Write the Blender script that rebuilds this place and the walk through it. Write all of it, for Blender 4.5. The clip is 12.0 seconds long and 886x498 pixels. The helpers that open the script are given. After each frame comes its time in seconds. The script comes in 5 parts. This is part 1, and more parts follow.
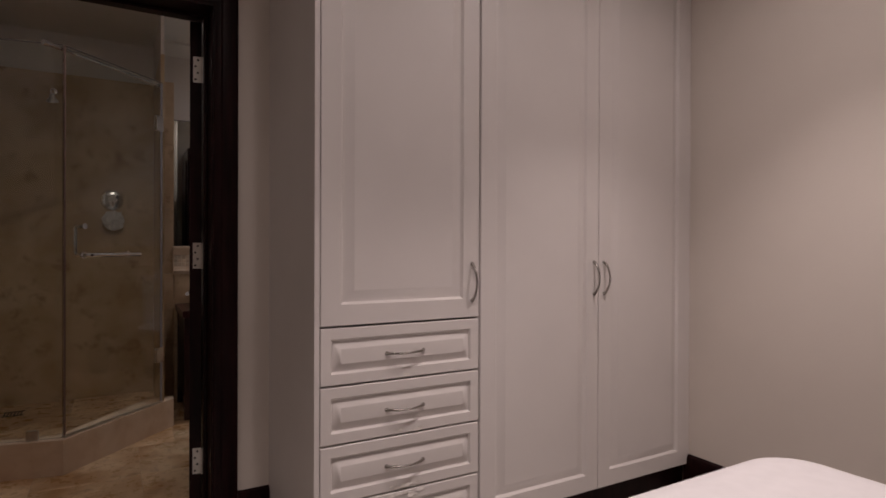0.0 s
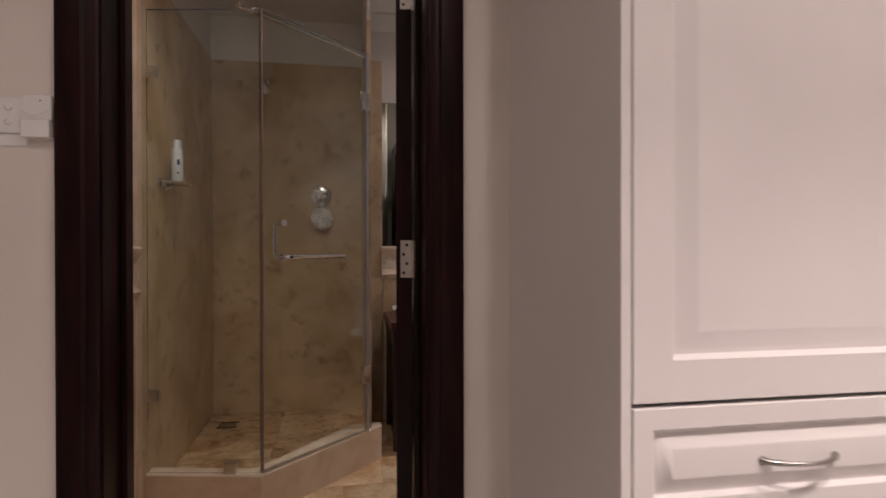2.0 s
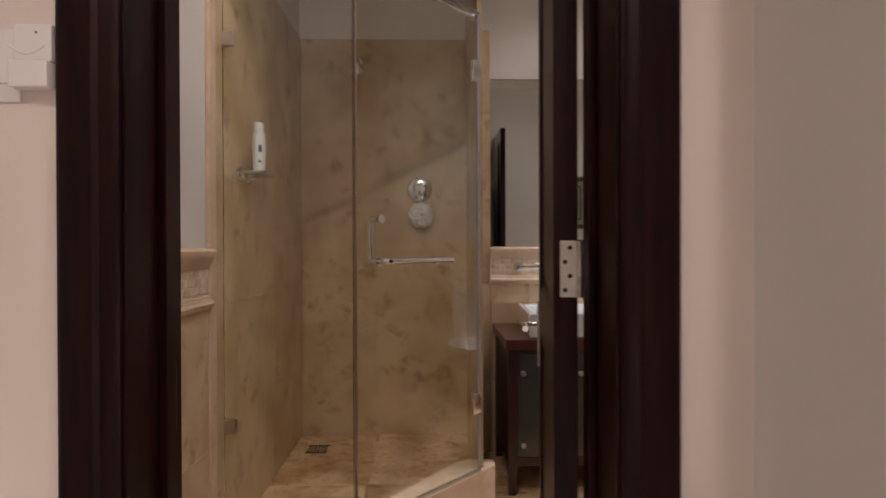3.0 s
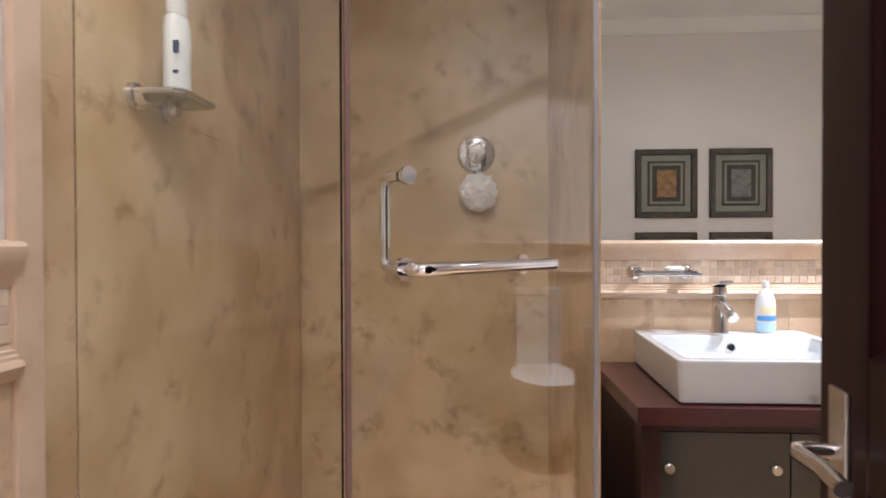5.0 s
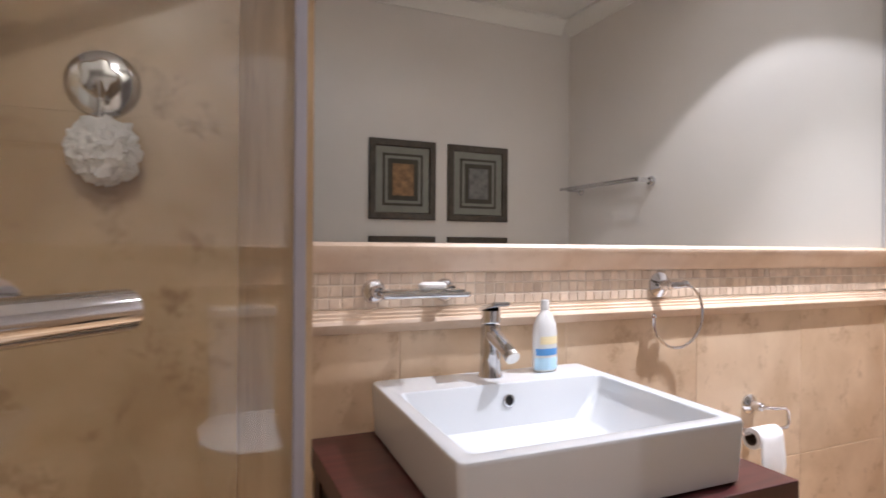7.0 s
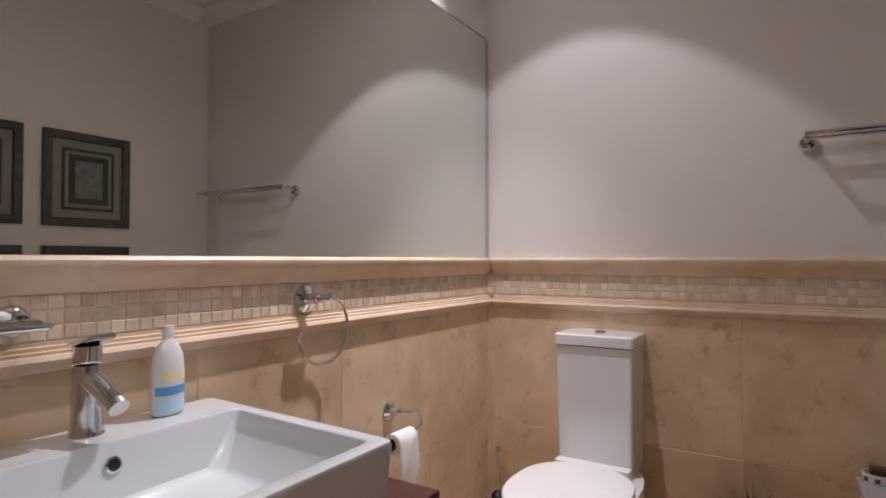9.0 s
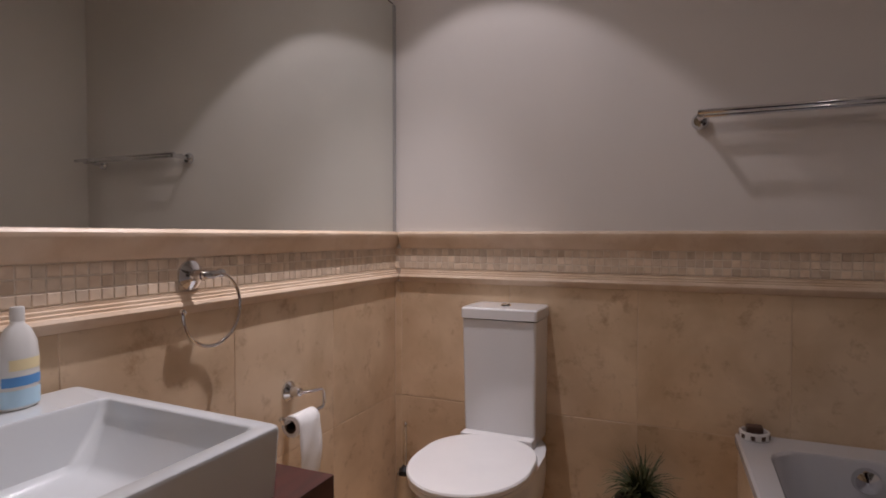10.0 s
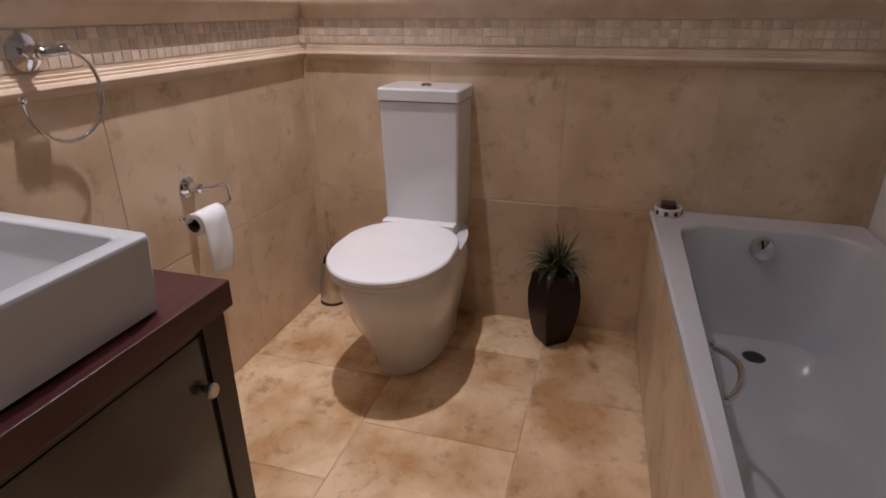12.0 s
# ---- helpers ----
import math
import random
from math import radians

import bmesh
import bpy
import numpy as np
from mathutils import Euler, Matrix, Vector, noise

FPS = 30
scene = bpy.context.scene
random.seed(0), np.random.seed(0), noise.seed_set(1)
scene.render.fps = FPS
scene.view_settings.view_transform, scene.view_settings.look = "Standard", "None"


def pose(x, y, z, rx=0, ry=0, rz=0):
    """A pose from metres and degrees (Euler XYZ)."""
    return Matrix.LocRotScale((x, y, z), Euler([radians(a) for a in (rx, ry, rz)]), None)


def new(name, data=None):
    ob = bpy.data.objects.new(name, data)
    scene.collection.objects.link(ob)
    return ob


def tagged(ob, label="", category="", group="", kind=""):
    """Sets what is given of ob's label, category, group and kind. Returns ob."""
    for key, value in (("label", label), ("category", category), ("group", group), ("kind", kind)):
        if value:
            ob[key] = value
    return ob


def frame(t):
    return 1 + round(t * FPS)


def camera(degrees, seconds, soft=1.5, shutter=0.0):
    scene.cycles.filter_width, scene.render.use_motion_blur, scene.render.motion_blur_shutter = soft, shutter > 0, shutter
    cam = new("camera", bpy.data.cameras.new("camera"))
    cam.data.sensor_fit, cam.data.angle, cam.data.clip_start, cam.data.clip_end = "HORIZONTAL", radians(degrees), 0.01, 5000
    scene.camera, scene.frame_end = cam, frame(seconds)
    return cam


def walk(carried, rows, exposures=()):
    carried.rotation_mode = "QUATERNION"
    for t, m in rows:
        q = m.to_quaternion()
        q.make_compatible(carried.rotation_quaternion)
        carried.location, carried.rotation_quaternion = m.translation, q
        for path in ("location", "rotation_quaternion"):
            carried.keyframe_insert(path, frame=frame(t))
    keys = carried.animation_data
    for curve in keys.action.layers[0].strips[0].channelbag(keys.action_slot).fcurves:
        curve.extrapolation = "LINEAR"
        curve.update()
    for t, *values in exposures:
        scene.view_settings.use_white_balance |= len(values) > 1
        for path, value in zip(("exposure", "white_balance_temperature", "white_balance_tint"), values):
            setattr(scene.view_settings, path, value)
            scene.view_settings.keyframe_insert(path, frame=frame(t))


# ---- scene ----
cam = camera(75.7, 12.0, soft=1.6, shutter=0.3)
# seconds, x, y, z, yaw, pitch, roll
ROWS = [
    (0.0, -0.166, -0.263, 1.127, -29.70, -0.26, -0.21),
    (0.5, -0.119, -0.081, 1.135, -26.45, -0.39, -0.04),
    (1.0, -0.075, 0.135, 1.137, -20.94, -0.52, 0.02),
    (1.5, -0.045, 0.354, 1.138, -14.62, -0.51, 0.08),
    (2.0, -0.063, 0.637, 1.121, -9.98, -0.27, 0.09),
    (2.5, -0.101, 0.893, 1.133, -6.32, -0.23, 0.04),
    (3.0, -0.143, 1.182, 1.129, -1.29, -0.32, 0.16),
    (3.5, -0.147, 1.472, 1.124, 3.75, -0.35, 0.24),
    (3.7, -0.186, 1.564, 1.122, 3.66, -0.36, 0.32),
    (5.5, -0.211, 2.558, 1.118, 2.39, -0.755, -0.25),
    (6.0, -0.203, 2.765, 1.122, -4.80, -0.67, -0.35),
    (6.5, -0.124, 2.925, 1.111, -13.73, -0.53, -0.43),
    (7.0, -0.024, 3.059, 1.109, -23.43, -0.01, -0.38),
    (7.5, 0.037, 3.084, 1.118, -32.70, 0.18, -0.26),
    (7.7, 0.046, 3.122, 1.119, -37.68, 0.27, -0.20),
    (9.5, 0.117, 3.187, 1.111, -62.55, 0.57, -0.08),
    (10.0, 0.155, 3.184, 1.108, -66.57, -1.38, -0.01),
    (10.5, 0.204, 3.183, 1.107, -69.01, -6.69, 0.09),
    (11.0, 0.243, 3.194, 1.101, -70.95, -12.30, 0.04),
    (11.5, 0.273, 3.195, 1.092, -72.48, -17.82, 0.09),
    (12.0, 0.294, 3.193, 1.086, -73.57, -22.87, 0.25),
]
EXPOSURES = [(0.0, -0.80, 6700, 12), (1.5, -0.14, 6600, 10), (2.5, 0.62, 6650, 10), (3.5, 1.10, 6950, 9), (5.5, 1.98, 5950, 9), (6.5, 1.66, 6100, 10),
             (7.7, 1.22, 6300, 11), (9.5, 0.28, 6700, 15), (10.5, -0.10, 6800, 17), (11.0, -0.20, 6800, 17), (12.0, 0.24, 6600, 16)]
walk(cam, [(t, pose(x, y, z, 90 + pitch, roll, yaw)) for t, x, y, z, yaw, pitch, roll in ROWS], EXPOSURES)

# ---- light ----
CEIL = 2.58
world = bpy.data.worlds.new("night")
world.use_nodes = True
world.node_tree.nodes["Background"].inputs[0].default_value = (0.02, 0.02, 0.03, 1)
world.node_tree.nodes["Background"].inputs[1].default_value = 0.05
scene.world = world

WARM = (0.97, 0.96, 1.04)
BEDWARM = (1.0, 0.86, 0.84)
ENTRYWARM = (1.02, 0.93, 0.91)


def spot(name, x, y, z, watts, degrees, blend, colour, radius=0.03, tilt=(0, 0)):
    data = bpy.data.lights.new(name, "SPOT")
    data.energy, data.spot_size, data.spot_blend = watts, radians(degrees), blend
    data.color, data.shadow_soft_size = colour, radius
    ob = new(name, data)
    ob.matrix_world = pose(x, y, z, tilt[0], tilt[1])
    return ob


# bathroom ceiling spots: a defined beam and the lamp's wide spill
# The second spot is assumed, added to brighten the basin and upper walls.
BATH_SPOTS = [(1.650, 3.86), (0.62, 3.55), (-0.13, 2.39)]
#         beam edge (watts, degrees), hot centre (watts, degrees), wide spill (watts), lamp's radius, tilt of the centre, tone
POWERS = [(12.5, 89, 90, 80, 1.3, 0.020, (12, 9), WARM), (6, 72, 3, 62, 2.7, 0.012, (0, 0), WARM), (4, 72, 9, 62, 10.0, 0.009, (0, 0), ENTRYWARM)]
for (sx, sy), (edge, wide_angle, centre, core_angle, spill, radius, tilt, tone) in zip(BATH_SPOTS, POWERS):
    spot("bathroom_spot_beam", sx, sy, CEIL - 0.012, edge, wide_angle, 0.16, tone, radius)
    spot("bathroom_spot_centre", sx, sy, CEIL - 0.012, centre, core_angle, 1.0, tone, radius, tilt)
    spot("bathroom_spot_spill", sx, sy, CEIL - 0.012, spill, 160, 0.5, tone, radius)
# Bedroom spots are unseen; count and places assumed, powers set for brightness.
BED_SPOTS = [(0.45, 0.45, 1.2), (1.42, 0.62, 1.28), (-0.9, 0.75, 0.78), (0.3, -1.4, 1.1)]
for sx, sy, power in BED_SPOTS:
    spot("bedroom_spot_beam", sx, sy, CEIL - 0.012, 68 * power, 84, 0.7, BEDWARM)
    spot("bedroom_spot_spill", sx, sy, CEIL - 0.012, 19 * power, 165, 0.7, BEDWARM)


# ---- materials ----
def material(name, colour, rough=0.5, metal=0.0, vary=0.0, scale=6.0, bump=0.0, bump_scale=60.0, coat=0.0, spec=0.5, piece=0.0):
    m = bpy.data.materials.new(name)
    m.use_nodes = True
    nt = m.node_tree
    b = nt.nodes["Principled BSDF"]
    b.inputs["Base Color"].default_value = (*colour, 1)
    b.inputs["Roughness"].default_value = rough
    b.inputs["Metallic"].default_value = metal
    b.inputs["Coat Weight"].default_value = coat
    b.inputs["Coat Roughness"].default_value = 0.08
    b.inputs["Specular IOR Level"].default_value = spec
    geo = nt.nodes.new("ShaderNodeNewGeometry")
    if vary > 0:
        n1 = nt.nodes.new("ShaderNodeTexNoise")
        n1.inputs["Scale"].default_value = scale
        n1.inputs["Detail"].default_value = 6
        nt.links.new(geo.outputs["Position"], n1.inputs["Vector"])
        ramp = nt.nodes.new("ShaderNodeValToRGB")
        ramp.color_ramp.elements[0].position = 0.3
        ramp.color_ramp.elements[1].position = 0.72
        ramp.color_ramp.elements[0].color = (*[max(0, c * (1 - vary)) for c in colour], 1)
        ramp.color_ramp.elements[1].color = (*[min(1, c * (1 + vary)) for c in colour], 1)
        nt.links.new(n1.outputs["Fac"], ramp.inputs["Fac"])
        nt.links.new(ramp.outputs["Color"], b.inputs["Base Color"])
        r = nt.nodes.new("ShaderNodeMapRange")
        r.inputs["To Min"].default_value = max(0.02, rough * (1 - vary))
        r.inputs["To Max"].default_value = min(1, rough * (1 + vary))
        nt.links.new(n1.outputs["Fac"], r.inputs["Value"])
        nt.links.new(r.outputs["Result"], b.inputs["Roughness"])
    if bump > 0:
        n2 = nt.nodes.new("ShaderNodeTexNoise")
        n2.inputs["Scale"].default_value = bump_scale
        n2.inputs["Detail"].default_value = 4
        nt.links.new(geo.outputs["Position"], n2.inputs["Vector"])
        bp = nt.nodes.new("ShaderNodeBump")
        bp.inputs["Strength"].default_value = bump
        bp.inputs["Distance"].default_value = 0.004
        nt.links.new(n2.outputs["Fac"], bp.inputs["Height"])
        nt.links.new(bp.outputs["Normal"], b.inputs["Normal"])
    return m


def stone(name, light, mid, dark, rough=0.32, scale=1.0, piece=0.12, blotch=0.6, shift=1.0):
    """Polished beige limestone: clouds, brown stains, small pits; each piece differs."""
    m = bpy.data.materials.new(name)
    m.use_nodes = True
    nt = m.node_tree
    N, L = nt.nodes.new, nt.links.new
    b = nt.nodes["Principled BSDF"]
    geo, info = N("ShaderNodeNewGeometry"), N("ShaderNodeObjectInfo")
    off = N("ShaderNodeVectorMath")
    off.operation = "MULTIPLY_ADD"
    comb = N("ShaderNodeCombineXYZ")
    for k in range(3):
        L(info.outputs["Random"], comb.inputs[k])
    off.inputs[1].default_value = (7.3 * shift, 3.1 * shift, 5.7 * shift)
    L(comb.outputs[0], off.inputs[0])
    L(geo.outputs["Position"], off.inputs[2])
    clouds = N("ShaderNodeTexNoise")
    clouds.inputs["Scale"].default_value = 5.0 * scale
    clouds.inputs["Detail"].default_value = 7
    clouds.inputs["Distortion"].default_value = 0.25
    L(off.outputs[0], clouds.inputs["Vector"])
    ramp = N("ShaderNodeValToRGB")
    e = ramp.color_ramp.elements
    e[0].position, e[0].color = 0.36, (*mid, 1)
    e[1].position, e[1].color = 0.62, (*light, 1)
    L(clouds.outputs["Fac"], ramp.inputs["Fac"])
    stain = N("ShaderNodeTexNoise")
    stain.inputs["Scale"].default_value = 13.0 * scale
    stain.inputs["Detail"].default_value = 9
    stain.inputs["Roughness"].default_value = 0.68
    stain.inputs["Distortion"].default_value = 0.15
    L(off.outputs[0], stain.inputs["Vector"])
    sr = N("ShaderNodeMapRange")
    sr.inputs["From Min"].default_value, sr.inputs["From Max"].default_value = 0.55, 0.72
    sr.inputs["To Max"].default_value = blotch
    L(stain.outputs["Fac"], sr.inputs["Value"])
    mix = N("ShaderNodeMix")
    mix.data_type = "RGBA"
    L(sr.outputs["Result"], mix.inputs["Factor"])
    L(ramp.outputs["Color"], mix.inputs["A"])
    mix.inputs["B"].default_value = (*dark, 1)
    hsv = N("ShaderNodeHueSaturation")
    pr = N("ShaderNodeMapRange")
    pr.inputs["To Min"].default_value, pr.inputs["To Max"].default_value = 1 - piece, 1 + piece
    L(info.outputs["Random"], pr.inputs["Value"])
    L(pr.outputs["Result"], hsv.inputs["Value"])
    L(mix.outputs["Result"], hsv.inputs["Color"])
    L(hsv.outputs["Color"], b.inputs["Base Color"])
    rr = N("ShaderNodeMapRange")
    rr.inputs["To Min"].default_value, rr.inputs["To Max"].default_value = rough * 0.7, rough * 1.5
    L(stain.outputs["Fac"], rr.inputs["Value"])
    L(rr.outputs["Result"], b.inputs["Roughness"])
    pit = N("ShaderNodeTexNoise")
    pit.inputs["Scale"].default_value = 55
    pit.inputs["Detail"].default_value = 5
    L(geo.outputs["Position"], pit.inputs["Vector"])
    bp = N("ShaderNodeBump")
    bp.inputs["Strength"].default_value, bp.inputs["Distance"].default_value = 0.12, 0.003
    L(pit.outputs["Fac"], bp.inputs["Height"])
    L(bp.outputs["Normal"], b.inputs["Normal"])
    return m


def wood(name, c1, c2, rough=0.35, along=(1, 1, 14), coat=0.3, spec=0.5):
    m = bpy.data.materials.new(name)
    m.use_nodes = True
    nt = m.node_tree
    N, L = nt.nodes.new, nt.links.new
    b = nt.nodes["Principled BSDF"]
    geo = N("ShaderNodeNewGeometry")
    mp = N("ShaderNodeMapping")
    mp.inputs["Scale"].default_value = along
    L(geo.outputs["Position"], mp.inputs["Vector"])
    n = N("ShaderNodeTexNoise")
    n.inputs["Scale"].default_value, n.inputs["Detail"].default_value = 3.0, 8
    n.inputs["Distortion"].default_value = 0.4
    L(mp.outputs[0], n.inputs["Vector"])
    ramp = N("ShaderNodeValToRGB")
    e = ramp.color_ramp.elements
    e[0].position, e[0].color = 0.35, (*c1, 1)
    e[1].position, e[1].color = 0.7, (*c2, 1)
    L(n.outputs["Fac"], ramp.inputs["Fac"])
    L(ramp.outputs["Color"], b.inputs["Base Color"])
    b.inputs["Roughness"].default_value = rough
    b.inputs["Coat Weight"].default_value = coat
    b.inputs["Coat Roughness"].default_value = 0.25
    b.inputs["Specular IOR Level"].default_value = spec
    bp = N("ShaderNodeBump")
    bp.inputs["Strength"].default_value, bp.inputs["Distance"].default_value = 0.08, 0.002
    L(n.outputs["Fac"], bp.inputs["Height"])
    L(bp.outputs["Normal"], b.inputs["Normal"])
    return m


def glass(name, tint=(0.93, 0.97, 0.94), rough=0.0):
    m = bpy.data.materials.new(name)
    m.use_nodes = True
    b = m.node_tree.nodes["Principled BSDF"]
    b.inputs["Base Color"].default_value = (*tint, 1)
    b.inputs["Transmission Weight"].default_value = 1.0
    b.inputs["Roughness"].default_value = rough
    b.inputs["IOR"].default_value = 1.45
    return m


PAINT = material("cream_wall_paint", (0.75, 0.685, 0.625), 0.6, vary=0.03, scale=2.5, bump=0.10, bump_scale=140)
BATHPAINT = material("off_white_wall_paint", (0.76, 0.715, 0.68), 0.6, vary=0.03, scale=2.0, bump=0.08, bump_scale=120)
CEILPAINT = material("white_ceiling_paint", (0.82, 0.80, 0.76), 0.7, vary=0.02, scale=3.0, bump=0.06, bump_scale=150)
CARPET = material("grey_beige_carpet", (0.42, 0.39, 0.36), 0.95, vary=0.15, scale=30, bump=0.8, bump_scale=500)
DARKWOOD = wood("dark_stained_wood", (0.008, 0.0020, 0.0024), (0.023, 0.0060, 0.0064), 0.34, (14, 14, 1.2), 0.0, 0.16)
MAHOGANY = wood("mahogany_top", (0.050, 0.010, 0.010), (0.085, 0.018, 0.016), 0.30, (2, 16, 16))
WARDROBE = material("cream_lacquer", (0.76, 0.72, 0.70), 0.38, vary=0.03, scale=3.0, bump=0.03, bump_scale=40)
CHROME = material("chrome", (0.70, 0.70, 0.72), 0.08, 1.0, vary=0.10, scale=20)
VANWOOD = wood("dark_mahogany", (0.022, 0.006, 0.0065), (0.038, 0.010, 0.010), 0.34, (14, 14, 1.5), 0.2)
SEAL = material("cloudy_plastic_seal", (0.30, 0.285, 0.31), 0.35, vary=0.1, scale=12)
DIMSTEEL = material("dark_steel", (0.13, 0.125, 0.12), 0.38, 1.0, vary=0.2, scale=40)
STEEL = material("brushed_nickel", (0.62, 0.60, 0.57), 0.30, 1.0, vary=0.10, scale=30, bump=0.05, bump_scale=200)
CERAMIC = material("white_glazed_ceramic", (0.75, 0.745, 0.75), 0.12, vary=0.02, scale=3, coat=0.4)
# White basin ceramic; its dimmer, bluer light is put into the colour.
BASINGLAZE = material("dimmed_white_basin_glaze", (0.65, 0.672, 0.69), 0.12, vary=0.02, scale=3, coat=0.4)
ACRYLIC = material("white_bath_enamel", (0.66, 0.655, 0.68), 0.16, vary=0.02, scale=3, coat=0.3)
TILE = stone("beige_wall_stone", (0.71, 0.54, 0.37), (0.58, 0.415, 0.265), (0.30, 0.16, 0.075), 0.33, 1.0, 0.04, 0.65)
SHOWERSTONE = stone("beige_shower_stone", (0.64, 0.48, 0.31), (0.48, 0.33, 0.18), (0.20, 0.10, 0.045), 0.30, 0.7, 0.012, 0.72, 0.0)
FLOORSTONE = stone("beige_floor_stone", (0.80, 0.58, 0.36), (0.50, 0.28, 0.125), (0.25, 0.12, 0.045), 0.26, 1.0, 0.12, 0.85)
MOULD = stone("pale_stone_moulding", (0.73, 0.57, 0.43), (0.64, 0.47, 0.33), (0.45, 0.27, 0.15), 0.4, 1.6, 0.04, 0.3)
MOSAIC = stone("mosaic_stone", (0.75, 0.61, 0.47), (0.60, 0.46, 0.34), (0.36, 0.25, 0.16), 0.45, 3.0, 0.13, 0.3)
GROUT = material("pale_grout", (0.78, 0.68, 0.57), 0.8, vary=0.08, scale=20, bump=0.2, bump_scale=200)
WALLGROUT = material("beige_wall_grout", (0.68, 0.53, 0.385), 0.8, vary=0.08, scale=20, bump=0.2, bump_scale=200)
FLOORGROUT = material("beige_grout", (0.55, 0.40, 0.27), 0.85, vary=0.1, scale=20)
GLASS = glass("clear_glass")
GLASSEDGE = material("glass_edge", (0.16, 0.14, 0.14), 0.2, spec=0.6)
JOINSEAL = material("brown_tinted_seal", (0.21, 0.135, 0.115), 0.35, vary=0.12, scale=12)
HANDLE = material("satin_nickel", (0.36, 0.34, 0.32), 0.26, 1.0, vary=0.12, scale=40)
FROST = material("smoky_frosted_glass", (0.048, 0.050, 0.046), 0.16, vary=0.1, scale=4, coat=0.5)
MIRROR = material("mirror_silver", (0.80, 0.82, 0.785), 0.0, 1.0)
PLASTIC = material("white_plastic", (0.82, 0.80, 0.79), 0.16, vary=0.02, scale=10)
DARK = material("dark_hole", (0.012, 0.010, 0.010), 0.5)
LINEN = material("white_cotton", (0.82, 0.80, 0.82), 0.9, vary=0.03, scale=20, bump=0.3, bump_scale=300)
PAPER = material("white_tissue", (0.85, 0.84, 0.83), 0.95, vary=0.02, scale=30, bump=0.2, bump_scale=250)
CARD = material("brown_card", (0.10, 0.06, 0.04), 0.8, vary=0.1, scale=40)
PUFF = material("white_net", (0.80, 0.78, 0.76), 0.9, vary=0.08, scale=90, bump=0.6, bump_scale=160)
POT = material("dark_brown_glazed_pot", (0.022, 0.010, 0.010), 0.42, vary=0.25, scale=12, spec=0.3)
SOIL = material("brown_soil", (0.10, 0.065, 0.04), 0.95, vary=0.4, scale=80, bump=0.8, bump_scale=150)
LEAF = material("dull_green_leaf", (0.078, 0.088, 0.034), 0.55, vary=0.4, scale=25)
SOAPBROWN = material("brown_soap", (0.09, 0.045, 0.03), 0.5, vary=0.2, scale=30)
SOAPWHITE = material("white_soap", (0.85, 0.83, 0.80), 0.45, vary=0.02, scale=20)
LABELBLUE = material("blue_label", (0.10, 0.30, 0.62), 0.4)
LABELPALE = material("pale_blue_label", (0.45, 0.66, 0.80), 0.4)
LABELYELLOW = material("pale_yellow_label", (0.82, 0.70, 0.42), 0.4)
BOTTLE = material("milky_plastic", (0.72, 0.71, 0.69), 0.3, vary=0.02, scale=15, coat=0.2)
LABELDARK = material("navy_label", (0.03, 0.05, 0.12), 0.4)
PICFRAME = wood("dark_picture_frame", (0.055, 0.043, 0.031), (0.10, 0.078, 0.056), 0.45, (10, 10, 10), 0.1)
MOUNT = material("grey_green_mount", (0.26, 0.255, 0.22), 0.85, vary=0.06, scale=20)
MOUNTDARK = material("dark_inner_mount", (0.07, 0.06, 0.045), 0.8, vary=0.15, scale=20)
ARTWARM = material("ochre_print", (0.30, 0.17, 0.08), 0.8, vary=0.5, scale=25)
ARTGREY = material("grey_print", (0.20, 0.19, 0.18), 0.8, vary=0.4, scale=25)
LAMPGLOW = bpy.data.materials.new("lamp_lens")
LAMPGLOW.use_nodes = True
LAMPGLOW.node_tree.nodes["Principled BSDF"].inputs["Emission Color"].default_value = (1, 0.85, 0.65, 1)
LAMPGLOW.node_tree.nodes["Principled BSDF"].inputs["Emission Strength"].default_value = 4.0


# ---- building helpers ----
def face_out(bm):
    """Turn all faces of a closed shape outwards."""
    bmesh.ops.recalc_face_normals(bm, faces=bm.faces)
    if bm.calc_volume(signed=True) < 0:
        bmesh.ops.reverse_faces(bm, faces=bm.faces)


def add_box(bm, x0, y0, z0, x1, y1, z1, bevel=0.0, seg=2):
    r = bmesh.ops.create_cube(bm, size=1)
    for v in r["verts"]:
        v.co = Vector((x0 + (v.co.x + 0.5) * (x1 - x0), y0 + (v.co.y + 0.5) * (y1 - y0), z0 + (v.co.z + 0.5) * (z1 - z0)))
    if bevel > 0:
        es = {e for v in r["verts"] for e in v.link_edges}
        bmesh.ops.bevel(bm, geom=list(es), offset=bevel, segments=seg, affect="EDGES", profile=0.5)
    return bm


def box(*a, **k):
    return add_box(bmesh.new(), *a, **k)


def lathe(profile, seg=32, m=None):
    """Turned shape about z from (radius, height) pairs."""
    bm = bmesh.new()
    rings = []
    for r, z in profile:
        if r < 1e-5:
            rings.append([bm.verts.new((0, 0, z))])
        else:
            rings.append([bm.verts.new((r * math.cos(2 * math.pi * i / seg), r * math.sin(2 * math.pi * i / seg), z)) for i in range(seg)])
    for a, b in zip(rings, rings[1:]):
        for i in range(seg):
            j = (i + 1) % seg
            if len(a) == 1 and len(b) > 1:
                bm.faces.new((a[0], b[i], b[j]))
            elif len(b) == 1 and len(a) > 1:
                bm.faces.new((a[i], a[j], b[0]))
            elif len(a) > 1:
                bm.faces.new((a[i], a[j], b[j], b[i]))
    face_out(bm)
    if m is not None:
        bm.transform(m)
    return bm


